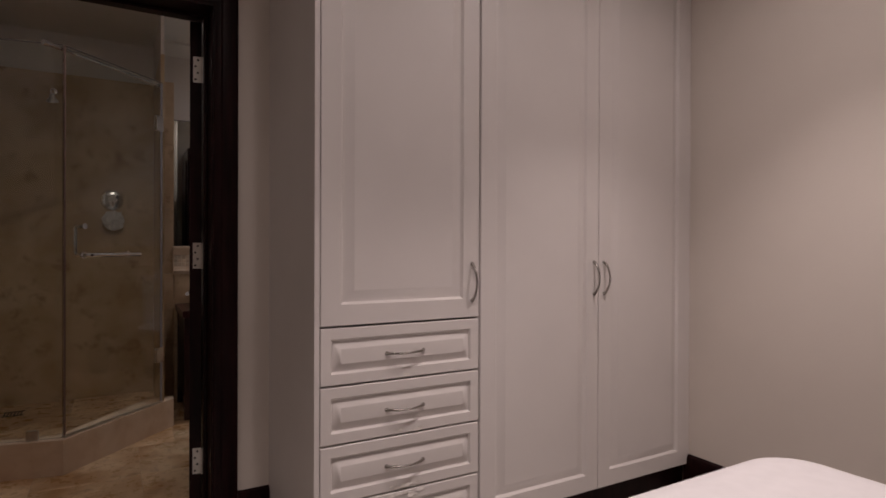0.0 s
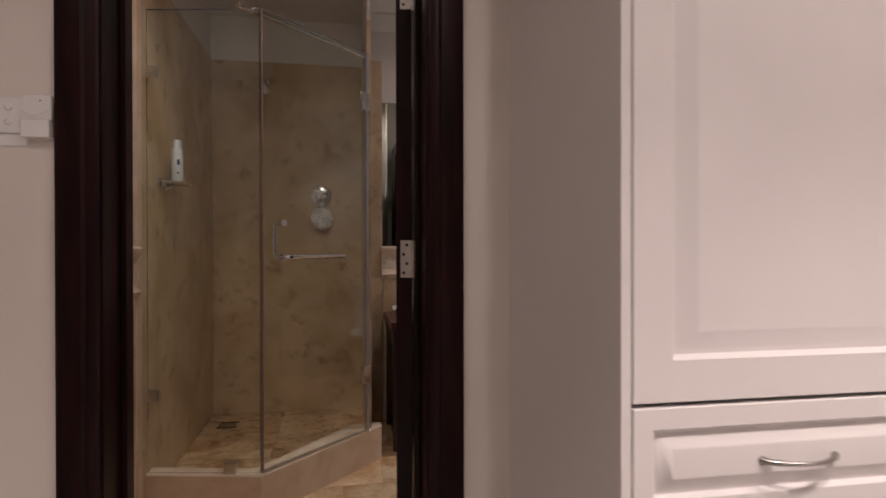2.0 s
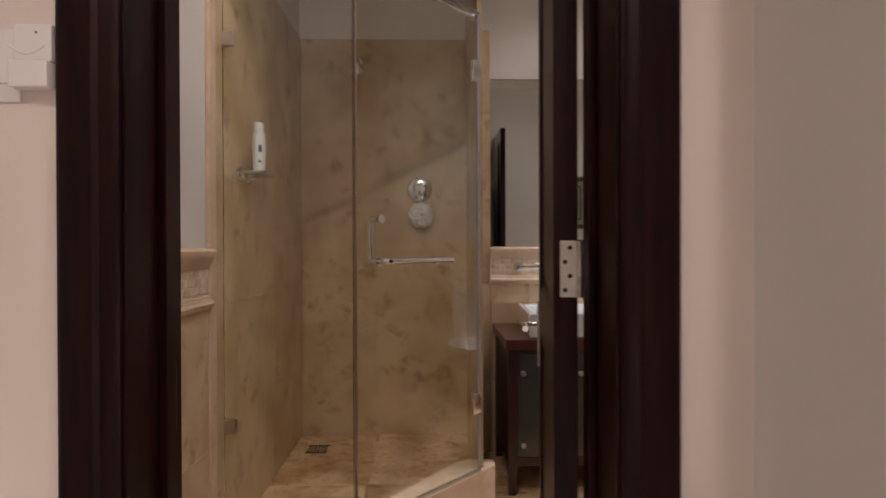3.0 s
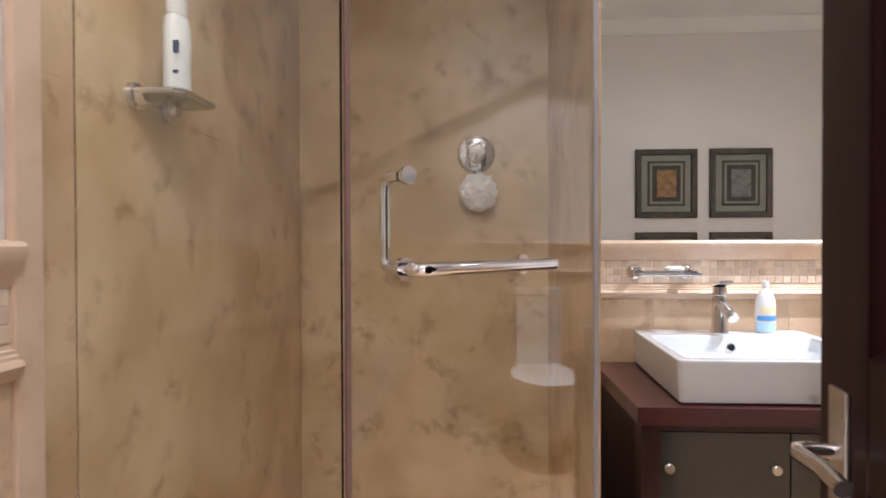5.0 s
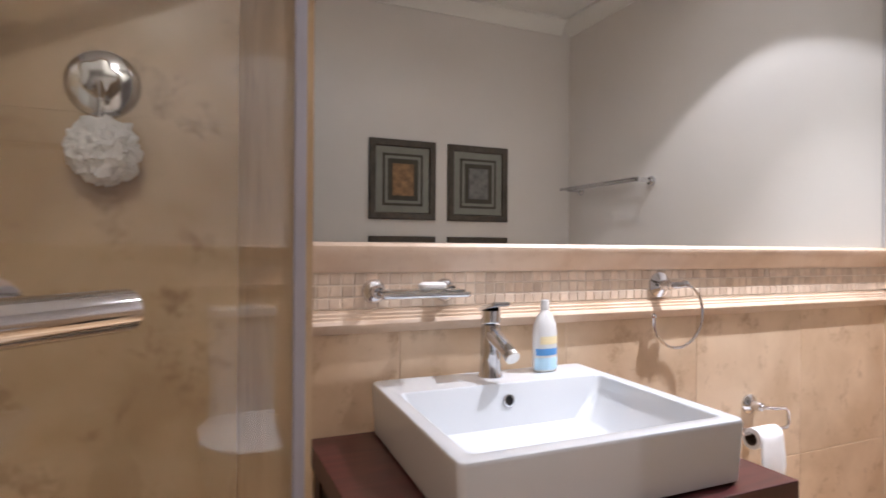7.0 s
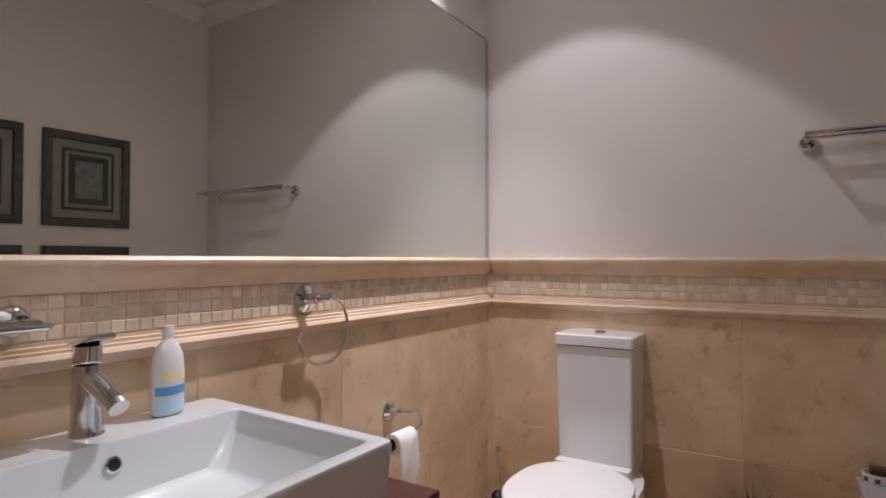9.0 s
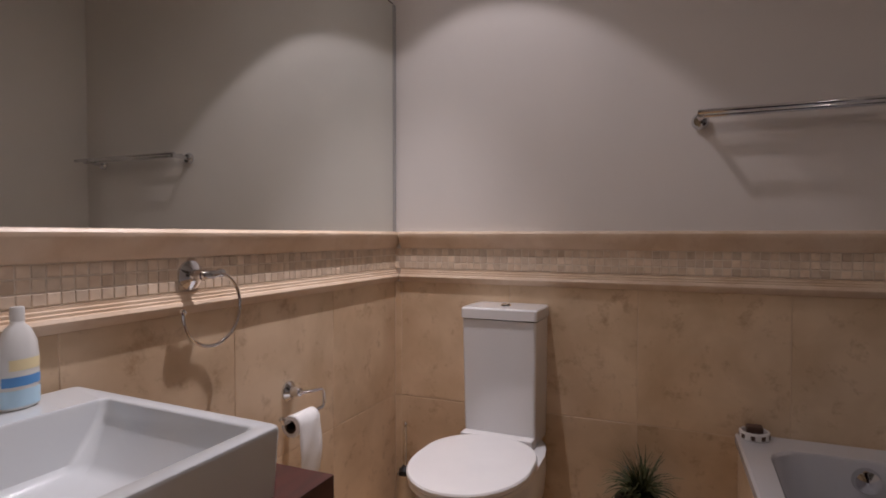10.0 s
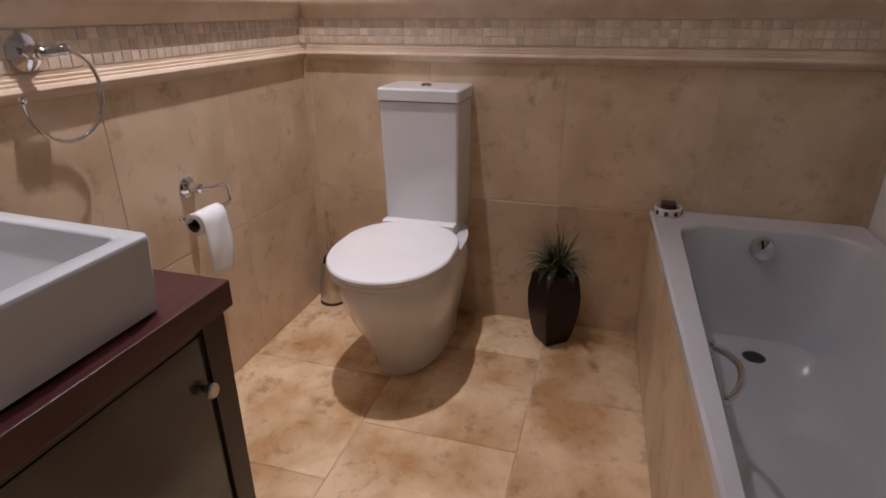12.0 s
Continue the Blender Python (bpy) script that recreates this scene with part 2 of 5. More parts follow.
def add_tube(bm, points, r, seg=12, closed=False, caps=True):
    pts = [Vector(p) for p in points]
    n = len(pts)
    rings = []
    up = None
    for i, p in enumerate(pts):
        a = pts[i - 1] if (i > 0 or closed) else p
        b = pts[(i + 1) % n] if (i < n - 1 or closed) else p
        d = (b - a).normalized()
        if up is None:
            up = Vector((0, 0, 1)) if abs(d.z) < 0.9 else Vector((1, 0, 0))
        s = d.cross(up).normalized()
        up = s.cross(d).normalized()
        rad = r(i / max(1, n - 1)) if callable(r) else r
        rings.append([bm.verts.new(p + s * rad * math.cos(2 * math.pi * k / seg) + up * rad * math.sin(2 * math.pi * k / seg)) for k in range(seg)])
    pairs = list(zip(rings, rings[1:])) + ([(rings[-1], rings[0])] if closed else [])
    for A, B in pairs:
        for k in range(seg):
            bm.faces.new((A[k], A[(k + 1) % seg], B[(k + 1) % seg], B[k]))
    if caps and not closed:
        bm.faces.new(rings[0][::-1])
        bm.faces.new(rings[-1])
    face_out(bm)
    return bm


def tube(points, r, seg=12, closed=False):
    return add_tube(bmesh.new(), points, r, seg, closed)


def arc(points_fn, n=16):
    return [points_fn(i / (n - 1)) for i in range(n)]


def extrude_profile(profile, start, end, outward):
    """A moulding: (distance from wall, height) pairs carried from start to end; outward points off the wall."""
    bm = bmesh.new()
    start, end, outward = Vector(start), Vector(end), Vector(outward)
    A = [bm.verts.new(start + outward * d + Vector((0, 0, z))) for d, z in profile]
    B = [bm.verts.new(end + outward * d + Vector((0, 0, z))) for d, z in profile]
    n = len(profile)
    for i in range(n):
        j = (i + 1) % n
        bm.faces.new((A[i], A[j], B[j], B[i]))
    bm.faces.new(A[::-1])
    bm.faces.new(B)
    face_out(bm)
    return bm


def loops(rings, cap_first=False, cap_last=True):
    """Skin a stack of rings that have the same number of points."""
    bm = bmesh.new()
    R = [[bm.verts.new(p) for p in ring] for ring in rings]
    n = len(R[0])
    for A, B in zip(R, R[1:]):
        for i in range(n):
            bm.faces.new((A[i], A[(i + 1) % n], B[(i + 1) % n], B[i]))
    if cap_first:
        bm.faces.new(R[0][::-1])
    if cap_last:
        bm.faces.new(R[-1])
    face_out(bm)
    return bm


def rrect(x0, y0, x1, y1, r, z, n=6):
    """A rounded rectangle, as a ring of points."""
    out = []
    for cx, cy, a0 in ((x1 - r, y1 - r, 0), (x0 + r, y1 - r, 90), (x0 + r, y0 + r, 180), (x1 - r, y0 + r, 270)):
        for k in range(n):
            a = radians(a0 + 90 * k / (n - 1))
            out.append(Vector((cx + r * math.cos(a), cy + r * math.sin(a), z)))
    return out


def panel_front(x0, z0, x1, z1, y, profile):
    """A panelled front facing -y: concentric rectangles (inset, forward of y)."""
    rings = []
    for ins, fwd in profile:
        a, b, c, d = x0 + ins, x1 - ins, z0 + ins, z1 - ins
        rings.append([(a, y - fwd, c), (b, y - fwd, c), (b, y - fwd, d), (a, y - fwd, d)])
    return loops(rings, cap_first=True)


def mesh_object(name, bm, mat, smooth=True):
    me = bpy.data.meshes.new(name)
    bm.to_mesh(me)
    bm.free()
    me.materials.append(mat)
    if smooth:
        me.polygons.foreach_set("use_smooth", [True] * len(me.polygons))
        me.set_sharp_from_angle(angle=radians(38))
    ob = new(name, me)
    if smooth:
        wn = ob.modifiers.new("even_normals", "WEIGHTED_NORMAL")
        wn.keep_sharp = True
    return ob


def part(name, bm, mat, parent, label=""):
    ob = mesh_object(name, bm, mat)
    ob.parent = parent
    if parent.matrix_basis != Matrix():
        ob.matrix_parent_inverse = parent.matrix_basis.inverted()
    if label:
        ob["label"] = label
    return ob


def thing(name, x, y, z, label, category, group="", kind=""):
    ob = new(name)
    ob.empty_display_size = 0.1
    ob.matrix_basis = pose(x, y, z)
    return tagged(ob, label, category, group, kind)


def structure(name, bm, mat, label="", category="", kind="structure"):
    return tagged(mesh_object(name, bm, mat), label, category or name.split("_")[0], "", kind)


def rod_between(bm, a, b, r, seg=12):
    return add_tube(bm, [a, b], r, seg)


# ---- structure ----
LW, RW, VW, SW, BW = -0.88, 2.205, 4.288, 4.44, 2.42   # bathroom left, toilet, vanity, shower and bath walls
BED_Y, DOOR_Y = 2.05, 2.235                              # the two faces of the doorway wall
DL, DR, DH = -0.60, 0.142, 2.03                          # clear doorway
BEDR = 2.122

structure("floor_bedroom", box(-2.5, -3.2, -0.1, 2.3, 2.14, 0), CARPET, "grey beige fitted bedroom carpet", "floor")
structure("floor_bathroom", box(LW - 0.1, 2.14, -0.1, RW + 0.1, SW + 0.1, -0.0022), FLOORGROUT, "bathroom floor bed with pale grout", "floor")
structure("ceiling_bedroom", box(-2.5, -3.2, CEIL, 2.3, 2.14, CEIL + 0.1), CEILPAINT, "plain white bedroom ceiling", "ceiling")
structure("ceiling_bathroom", box(LW - 0.1, 2.14, CEIL, RW + 0.1, SW + 0.1, CEIL + 0.1), CEILPAINT, "plain white bathroom ceiling", "ceiling")

structure("wall_bedroom_right", box(BEDR, -3.2, 0, 2.3, 2.05, CEIL), PAINT, "cream painted bedroom wall", "wall")
structure("wall_bedroom_left", box(-2.5, -3.2, 0, -2.35, 2.05, CEIL), PAINT, "cream painted bedroom wall", "wall")
structure("wall_bedroom_back", box(-2.35, -3.2, 0, BEDR, -3.05, CEIL), PAINT, "cream painted bedroom wall", "wall")
bm = box(-2.5, BED_Y, 0, DL - 0.03, DOOR_Y, CEIL)
add_box(bm, DR + 0.03, BED_Y, 0, 2.3, DOOR_Y, CEIL)
add_box(bm, DL - 0.03, BED_Y, DH + 0.03, DR + 0.03, DOOR_Y, CEIL)
structure("wall_doorway", bm, PAINT, "cream painted wall with a doorway through it", "wall")
structure("wall_bath_side", box(0.36, DOOR_Y, 0, RW, BW, CEIL), BATHPAINT, "off-white painted wall over the bath", "wall")
structure("wall_toilet", box(RW, DOOR_Y, 0, RW + 0.15, SW + 0.15, CEIL), BATHPAINT, "off-white painted wall above a stone dado", "wall")
structure("wall_vanity", box(0.067, VW, 0, RW, SW + 0.15, CEIL), BATHPAINT, "off-white painted wall behind the mirror", "wall")
structure("wall_shower_back", box(LW - 0.15, SW, 0, 0.067, SW + 0.15, CEIL), BATHPAINT, "painted wall above the shower stone", "wall")
structure("wall_bathroom_left", box(LW - 0.15, DOOR_Y, 0, LW, SW, CEIL), BATHPAINT, "off-white painted wall above a stone dado", "wall")
structure("wall_shower_stub", box(0.061, 3.632, 0, 0.083, SW, 2.30), SHOWERSTONE, "narrow stone-clad wall between shower and vanity", "wall")
structure("wall_shower_stub_top", box(0.063, 3.636, 2.30, 0.081, SW, CEIL), BATHPAINT, "painted wall above the shower stub", "wall")

# plaster cornice in the bathroom
CORN = [(0, 0), (0, -0.09), (0.012, -0.09), (0.02, -0.07), (0.05, -0.03), (0.075, -0.018), (0.075, 0)]
for nm, s, e, o in (("cornice_toilet", (RW, BW, CEIL), (RW, VW, CEIL), (-1, 0, 0)),
                    ("cornice_bath", (0.36, BW, CEIL), (RW - 0.075, BW, CEIL), (0, 1, 0)),
                    ("cornice_vanity", (0.090, VW, CEIL), (RW - 0.075, VW, CEIL), (0, -1, 0))):
    structure(nm, extrude_profile(CORN, s, e, o), CEILPAINT, "white plaster ceiling cornice", "cornice")

# dark skirting in the bedroom
SK = [(0, 0), (0.018, 0), (0.018, 0.145), (0.012, 0.168), (0, 0.175)]
for nm, s, e, o in (("baseboard_right", (BEDR, -3.05, 0), (BEDR, 1.47, 0), (-1, 0, 0)),
                    ("baseboard_door_right", (0.238, BED_Y, 0), (0.357, BED_Y, 0), (0, -1, 0)),
                    ("baseboard_door_left", (-2.35, BED_Y, 0), (-0.696, BED_Y, 0), (0, -1, 0)),
                    ("baseboard_left", (-2.35, -3.05, 0), (-2.35, BED_Y, 0), (1, 0, 0)),
                    ("baseboard_back", (-2.33, -3.05, 0), (BEDR - 0.02, -3.05, 0), (0, 1, 0))):
    structure(nm, extrude_profile(SK, s, e, o), DARKWOOD, "dark stained wooden skirting board", "baseboard")

# ---- doorway: lining, architraves, open leaf ----
frame_ob = thing("door_frame", (DL + DR) / 2, BED_Y, 0, "dark stained wooden door frame with stepped architrave", "door frame", kind="structure")
ARCH = [(0, 0), (0.12, 0), (0.12, 0.014), (0.105, 0.022), (0.045, 0.024), (0.035, 0.018), (0.012, 0.018), (0, 0.012)]


def upright(x, side, name):
    bm = bmesh.new()
    A = [bm.verts.new((x + side * d, BED_Y - t, 0)) for d, t in ARCH]
    B = [bm.verts.new((x + side * d, BED_Y - t, DH + abs(side) * d)) for d, t in ARCH]
    n = len(ARCH)
    for i in range(n):
        bm.faces.new((A[i], A[(i + 1) % n], B[(i + 1) % n], B[i]))
    bm.faces.new(A[::-1]), bm.faces.new(B)
    face_out(bm)
    return part(name, bm, DARKWOOD, frame_ob)


upright(DR + 0.004, 0.75, "architrave")
upright(DL - 0.004, -0.75, "architrave")
bm = bmesh.new()
A = [bm.verts.new((DL - 0.004 - 0.75 * d, BED_Y - t, DH + 0.75 * d)) for d, t in ARCH]
B = [bm.verts.new((DR + 0.004 + 0.75 * d, BED_Y - t, DH + 0.75 * d)) for d, t in ARCH]
for i in range(len(ARCH)):
    bm.faces.new((A[i], A[(i + 1) % len(ARCH)], B[(i + 1) % len(ARCH)], B[i]))
face_out(bm)
part("architrave", bm, DARKWOOD, frame_ob)
part("lining", box(DR, BED_Y - 0.003, 0, DR + 0.03, DOOR_Y + 0.004, DH + 0.03, bevel=0.002), DARKWOOD, frame_ob)
part("lining", box(DL - 0.03, BED_Y - 0.003, 0, DL, DOOR_Y + 0.004, DH + 0.03, bevel=0.002), DARKWOOD, frame_ob)
part("lining", box(DL, BED_Y - 0.003, DH, DR, DOOR_Y + 0.004, DH + 0.03, bevel=0.002), DARKWOOD, frame_ob)
part("door_stop", box(DR - 0.014, BED_Y + 0.10, 0, DR - 0.0005, BED_Y + 0.135, DH, bevel=0.002), DARKWOOD, frame_ob)
part("door_stop", box(DL + 0.0005, BED_Y + 0.10, 0, DL + 0.014, BED_Y + 0.135, DH, bevel=0.002), DARKWOOD, frame_ob)
part("door_stop", box(DL + 0.014, BED_Y + 0.10, DH - 0.014, DR - 0.014, BED_Y + 0.135, DH - 0.0005, bevel=0.002), DARKWOOD, frame_ob)
part("strike_plate", box(DL, DOOR_Y - 0.05, 0.80, DL + 0.002, DOOR_Y - 0.022, 0.92), DIMSTEEL, frame_ob, "dull steel strike plate")
part("latch_slot", box(DL + 0.0021, DOOR_Y - 0.043, 0.83, DL + 0.0026, DOOR_Y - 0.029, 0.892), DARK, frame_ob)

LEAF_W, LEAF_T = 0.78, 0.044
door = thing("door_1", DR + 0.012, DOOR_Y + 0.03, 0, "dark stained panelled door standing open into the bathroom", "door", kind="structure")
# leaf lies along +y from its hinges
lx0, lx1, ly0, ly1 = 0.084, 0.084 + LEAF_T, 2.228, 2.228 + LEAF_W
bm = bmesh.new()
ST = 0.11
add_box(bm, lx0, ly0, 0.008, lx1, ly0 + ST, DH - 0.004, 0.002)
add_box(bm, lx0, ly1 - ST, 0.008, lx1, ly1, DH - 0.004, 0.002)
for z0, z1 in ((0.008, 0.22), (0.86, 1.00), (DH - 0.13, DH - 0.004)):
    add_box(bm, lx0 + 0.0005, ly0 + ST - 0.001, z0, lx1 - 0.0005, ly1 - ST + 0.001, z1, 0.002)
part("leaf_frame", bm, DARKWOOD, door)
for z0, z1 in ((0.22, 0.86), (1.00, DH - 0.13)):
    rings = []
    a, b = ly0 + ST, ly1 - ST
    for ins, dep in ((0, 0.004), (0.018, 0.014), (0.03, 0.014), (0.06, 0.008)):
        rings.append([(lx0 + dep, a + ins, z0 + ins), (lx0 + dep, b - ins, z0 + ins), (lx0 + dep, b - ins, z1 - ins), (lx0 + dep, a + ins, z1 - ins)])
    part("door_panel", loops(rings, cap_first=False), DARKWOOD, door)
    rings = [[(lx1 - (x - lx0), y, z) for x, y, z in ring] for ring in rings]
    part("door_panel", loops(rings, cap_first=False), DARKWOOD, door)
HZ = 0.855
for sx, x in ((-1, lx0), (1, lx1)):
    bm = box(min(x, x + sx * 0.006), ly1 - 0.075, HZ - 0.10, max(x, x + sx * 0.006), ly1 - 0.035, HZ + 0.10, 0.002)
    part("door_handle_plate", bm, STEEL, door, "brushed nickel handle plate")
    hx = x + sx * 0.045
    pts = [(x, ly1 - 0.055, HZ + 0.03), (x + sx * 0.03, ly1 - 0.055, HZ + 0.03), (hx, ly1 - 0.06, HZ + 0.03), (hx + sx * 0.004, ly1 - 0.075, HZ + 0.03), (hx, ly1 - 0.12, HZ + 0.033), (hx, ly1 - 0.165, HZ + 0.030)]
    part("door_handle", tube(pts, 0.009), CHROME, door, "chrome lever handle")
part("latch_plate", box(lx0 + 0.008, ly1, HZ - 0.08, lx1 - 0.008, ly1 + 0.002, HZ + 0.10), STEEL, door, "steel latch plate in the door edge")
for hz in (0.258, 1.086, 1.834):
    hinge = part("hinge", box(lx0 + 0.012, ly0 - 0.0022, hz - 0.052, lx1 - 0.001, ly0 - 0.0002, hz + 0.052, 0.0006), STEEL, door, "steel butt hinge with four screws")
    bm = bmesh.new()
    for k in range(5):
        add_tube(bm, [(lx1 + 0.004, ly0 - 0.004, hz - 0.052 + k * 0.0208), (lx1 + 0.004, ly0 - 0.004, hz - 0.0325 + k * 0.0208)], 0.006, 10)
    part("hinge_knuckle", bm, STEEL, hinge)
    for k in range(4):
        part("screw", lathe([(0.0, 0.0012), (0.003, 0.001), (0.0045, 0)], 10, pose(lx0 + (0.030 if k % 2 else 0.021), ly0 - 0.0022, hz - 0.039 + 0.026 * k, 90, 0, 0)), DARK, hinge)
door.matrix_basis = Matrix.Translation((lx0, ly0, 0)) @ pose(0, 0, 0, 0, 0, -8.9) @ Matrix.Translation((-lx0, -ly0, 0)) @ door.matrix_basis

# added dark board for the door's mirror reflection; bath's head end, behind the door
tall = thing("mirror_bar_board", 0.428, 2.69, 0, "tall dark board added to give the mirror its upright dark bar", "panel")
part("board", box(0.408, 2.421, 0.0, 0.448, 2.93, 2.05, 0.003), DARKWOOD, tall)
for z0, z1 in ((0.12, 0.92), (1.06, 1.94)):
    rings = [[(0.408 - d, 2.52 + i, z0 + i), (0.408 - d, 2.84 - i, z0 + i), (0.408 - d, 2.84 - i, z1 - i), (0.408 - d, 2.52 + i, z1 - i)] for i, d in ((0, 0.0), (0, 0.006), (0.008, 0.010), (0.03, 0.004), (0.05, 0.006))]
    part("raised_panel", loops(rings, cap_first=True), DARKWOOD, tall)

# ---- wardrobe ----
WY = 1.45
DOORPROF = [(0.0, -0.018), (0.0, -0.002), (0.002, 0.0), (0.066, 0.0), (0.069, -0.004), (0.074, -0.010), (0.084, -0.010), (0.108, 0.000), (0.113, 0.0015)]
DRAWPROF = [(0.0, -0.018), (0.0, -0.002), (0.002, 0.0), (0.034, 0.0), (0.036, -0.004), (0.040, -0.010), (0.047, -0.010), (0.064, 0.000), (0.068, 0.0015)]


def bow_handle(parent, a, b, out=0.03):
    """A bowed pull between two fixing points on a front facing -y."""
    a, b = Vector(a), Vector(b)
    pts = arc(lambda t: a.lerp(b, t) + Vector((0, -0.003 - out * math.sin(math.pi * t) ** 0.75, 0)), 18)
    bm = tube(pts, lambda t: 0.0035 + 0.0022 * abs(2 * t - 1) ** 2)
    for p in (a, b):
        bm2 = lathe([(0.0, 0.006), (0.006, 0.005), (0.008, 0.0)], 14, Matrix.Translation(p) @ pose(0, 0, 0, 90, 0, 0))
        me = bpy.data.meshes.new("tmp")
        bm2.to_mesh(me)
        bm2.free()
        bm.from_mesh(me)
        bpy.data.meshes.remove(me)
    return part("handle", bm, HANDLE, parent, "bowed satin nickel handle")


WTOP = 2.40
chest = thing("wardrobe", 0.66, 1.75, 0, "cream lacquered wardrobe with one tall door over four drawers", "wardrobe", "fitted wardrobes")
part("side_panel", box(0.358, WY + 0.002, 0.13, 0.375, BED_Y, WTOP, 0.001), WARDROBE, chest)
part("side_panel", box(0.9625, WY + 0.02, 0.13, 0.968, BED_Y, WTOP), WARDROBE, chest)
part("back_panel", box(0.375, BED_Y - 0.012, 0.13, 0.9625, BED_Y, WTOP), WARDROBE, chest)
part("base_panel", box(0.375, WY + 0.02, 0.13, 0.9625, BED_Y - 0.012, 0.148), WARDROBE, chest)
part("top_panel", box(0.375, WY + 0.02, WTOP - 0.018, 0.9625, BED_Y - 0.012, WTOP), WARDROBE, chest)
part("plinth", box(0.37, WY + 0.035, 0, 0.966, WY + 0.05, 0.128), DARKWOOD, chest, "dark recessed plinth")
d = part("door", panel_front(0.377, 0.876, 0.960, WTOP, WY, DOORPROF), WARDROBE, chest)
bow_handle(d, (0.931, WY, 0.935), (0.931, WY, 1.065))
for i in range(4):
    z1 = 0.869 - 0.1855 * i
    dr = part("drawer", panel_front(0.377, z1 - 0.179, 0.960, z1, WY, DRAWPROF), WARDROBE, chest)
    bow_handle(dr, (0.600, WY, z1 - 0.093), (0.734, WY, z1 - 0.093), 0.026)
    part("drawer_box", box(0.40, WY + 0.019, z1 - 0.165, 0.94, WY + 0.45, z1 - 0.03), WARDROBE, dr)
FLAKE = material("bare_chipped_edge", (0.84, 0.80, 0.76), 0.7, vary=0.06, scale=60)
rng = random.Random(11)
for i, n in ((0, 3), (1, 4), (2, 6), (3, 9)):
    z1 = 0.869 - 0.1855 * i + (-0.179 if i < 3 else 0.0)
    for k in range(n):
        bm = bmesh.new()
        cx, cz = 0.665 + rng.uniform(-0.05, 0.07), z1 - 0.012 + rng.uniform(-0.006, 0.008) + (0.02 if i < 3 else 0)
        rad = rng.uniform(0.006, 0.016)
        ring_v = [bm.verts.new((cx + rad * rng.uniform(0.7, 1.5) * math.cos(a), WY - 0.0012 - 0.003 * rng.random(), cz + 0.45 * rad * rng.uniform(0.6, 1.2) * math.sin(a))) for a in [radians(45 * q) for q in range(8)]]
        mid_v = bm.verts.new((cx, WY - 0.002, cz))
        for q in range(8):
            bm.faces.new((mid_v, ring_v[q], ring_v[(q + 1) % 8]))
        part("lacquer_flake", bm, FLAKE, chest, "peeling curl of cream lacquer")
wide = thing("wardrobe", 1.545, 1.75, 0, "cream lacquered wardrobe with two full-height panelled doors", "wardrobe", "fitted wardrobes")
part("side_panel", box(0.9685, WY + 0.02, 0.13, 0.985, BED_Y, WTOP), WARDROBE, wide)
part("side_panel", box(2.105, WY + 0.004, 0.13, BEDR, BED_Y, WTOP), WARDROBE, wide)
part("back_panel", box(0.985, BED_Y - 0.012, 0.13, 2.105, BED_Y, WTOP), WARDROBE, wide)
part("base_panel", box(0.985, WY + 0.02, 0.13, 2.105, BED_Y - 0.012, 0.148), WARDROBE, wide)
part("top_panel", box(0.985, WY + 0.02, WTOP - 0.018, 2.105, BED_Y - 0.012, WTOP), WARDROBE, wide)
part("plinth", box(0.967, WY + 0.035, 0, BEDR - 0.002, WY + 0.05, 0.128), DARKWOOD, wide, "dark recessed plinth")
for x0, x1, hx in ((0.9680, 1.5445, 1.520), (1.5475, 2.104, 1.577)):
    d = part("door", panel_front(x0, 0.134, x1, WTOP, WY, DOORPROF), WARDROBE, wide)
    bow_handle(d, (hx, WY, 0.935), (hx, WY, 1.065))

# ---- bed ----
bed = thing("bed", 0.95, -0.5, 0, "bed with a smooth white cotton cover", "bed")
rings = []
for ins, z, r in ((0.02, 0.05, 0.05), (0.0, 0.10, 0.06), (0.0, 0.30, 0.07), (0.004, 0.46, 0.08), (0.02, 0.53, 0.10), (0.06, 0.565, 0.12), (0.12, 0.578, 0.14), (0.22, 0.582, 0.15)):
    rings.append(rrect(0.30 + ins, -1.55 + ins, 1.47 - ins, 0.70 - ins, r, z, 8))
bm = loops(rings, cap_first=True)
for v in bm.verts:
    v.co += noise.noise_vector(v.co * 5) * 0.008
part("cover", bm, LINEN, bed, "white cotton bed cover with soft folds")
part("base", box(0.36, -1.49, 0.0, 1.41, 0.62, 0.06), DARKWOOD, bed)

# ---- wall plates ----
sock = thing("wall_switch", -0.83, BED_Y, 1.41, "white plastic plate with two round buttons", "switch")
part("plate", box(-0.905, BED_Y - 0.010, 1.372, -0.757, BED_Y, 1.452, 0.003), PLASTIC, sock)
part("button", lathe([(0.0, 0.004), (0.006, 0.003), (0.0085, 0)], 18, pose(-0.787, BED_Y - 0.010, 1.429, 90, 0, 0)), PLASTIC, sock)
part("button", lathe([(0.0, 0.004), (0.006, 0.003), (0.0085, 0)], 18, pose(-0.787, BED_Y - 0.010, 1.397, 90, 0, 0)), PLASTIC, sock)
part("surround", box(-0.91, BED_Y - 0.004, 1.345, -0.752, BED_Y + 0.0, 1.3725, 0.002), PLASTIC, sock)
holder = thing("remote_holder", -0.72, BED_Y, 1.40, "white plastic wall holder with a remote control", "holder")
part("pocket", box(-0.757, BED_Y - 0.026, 1.362, -0.700, BED_Y, 1.402, 0.004), PLASTIC, holder)
part("back_plate", box(-0.757, BED_Y - 0.014, 1.4025, -0.700, BED_Y, 1.458, 0.003), PLASTIC, holder)
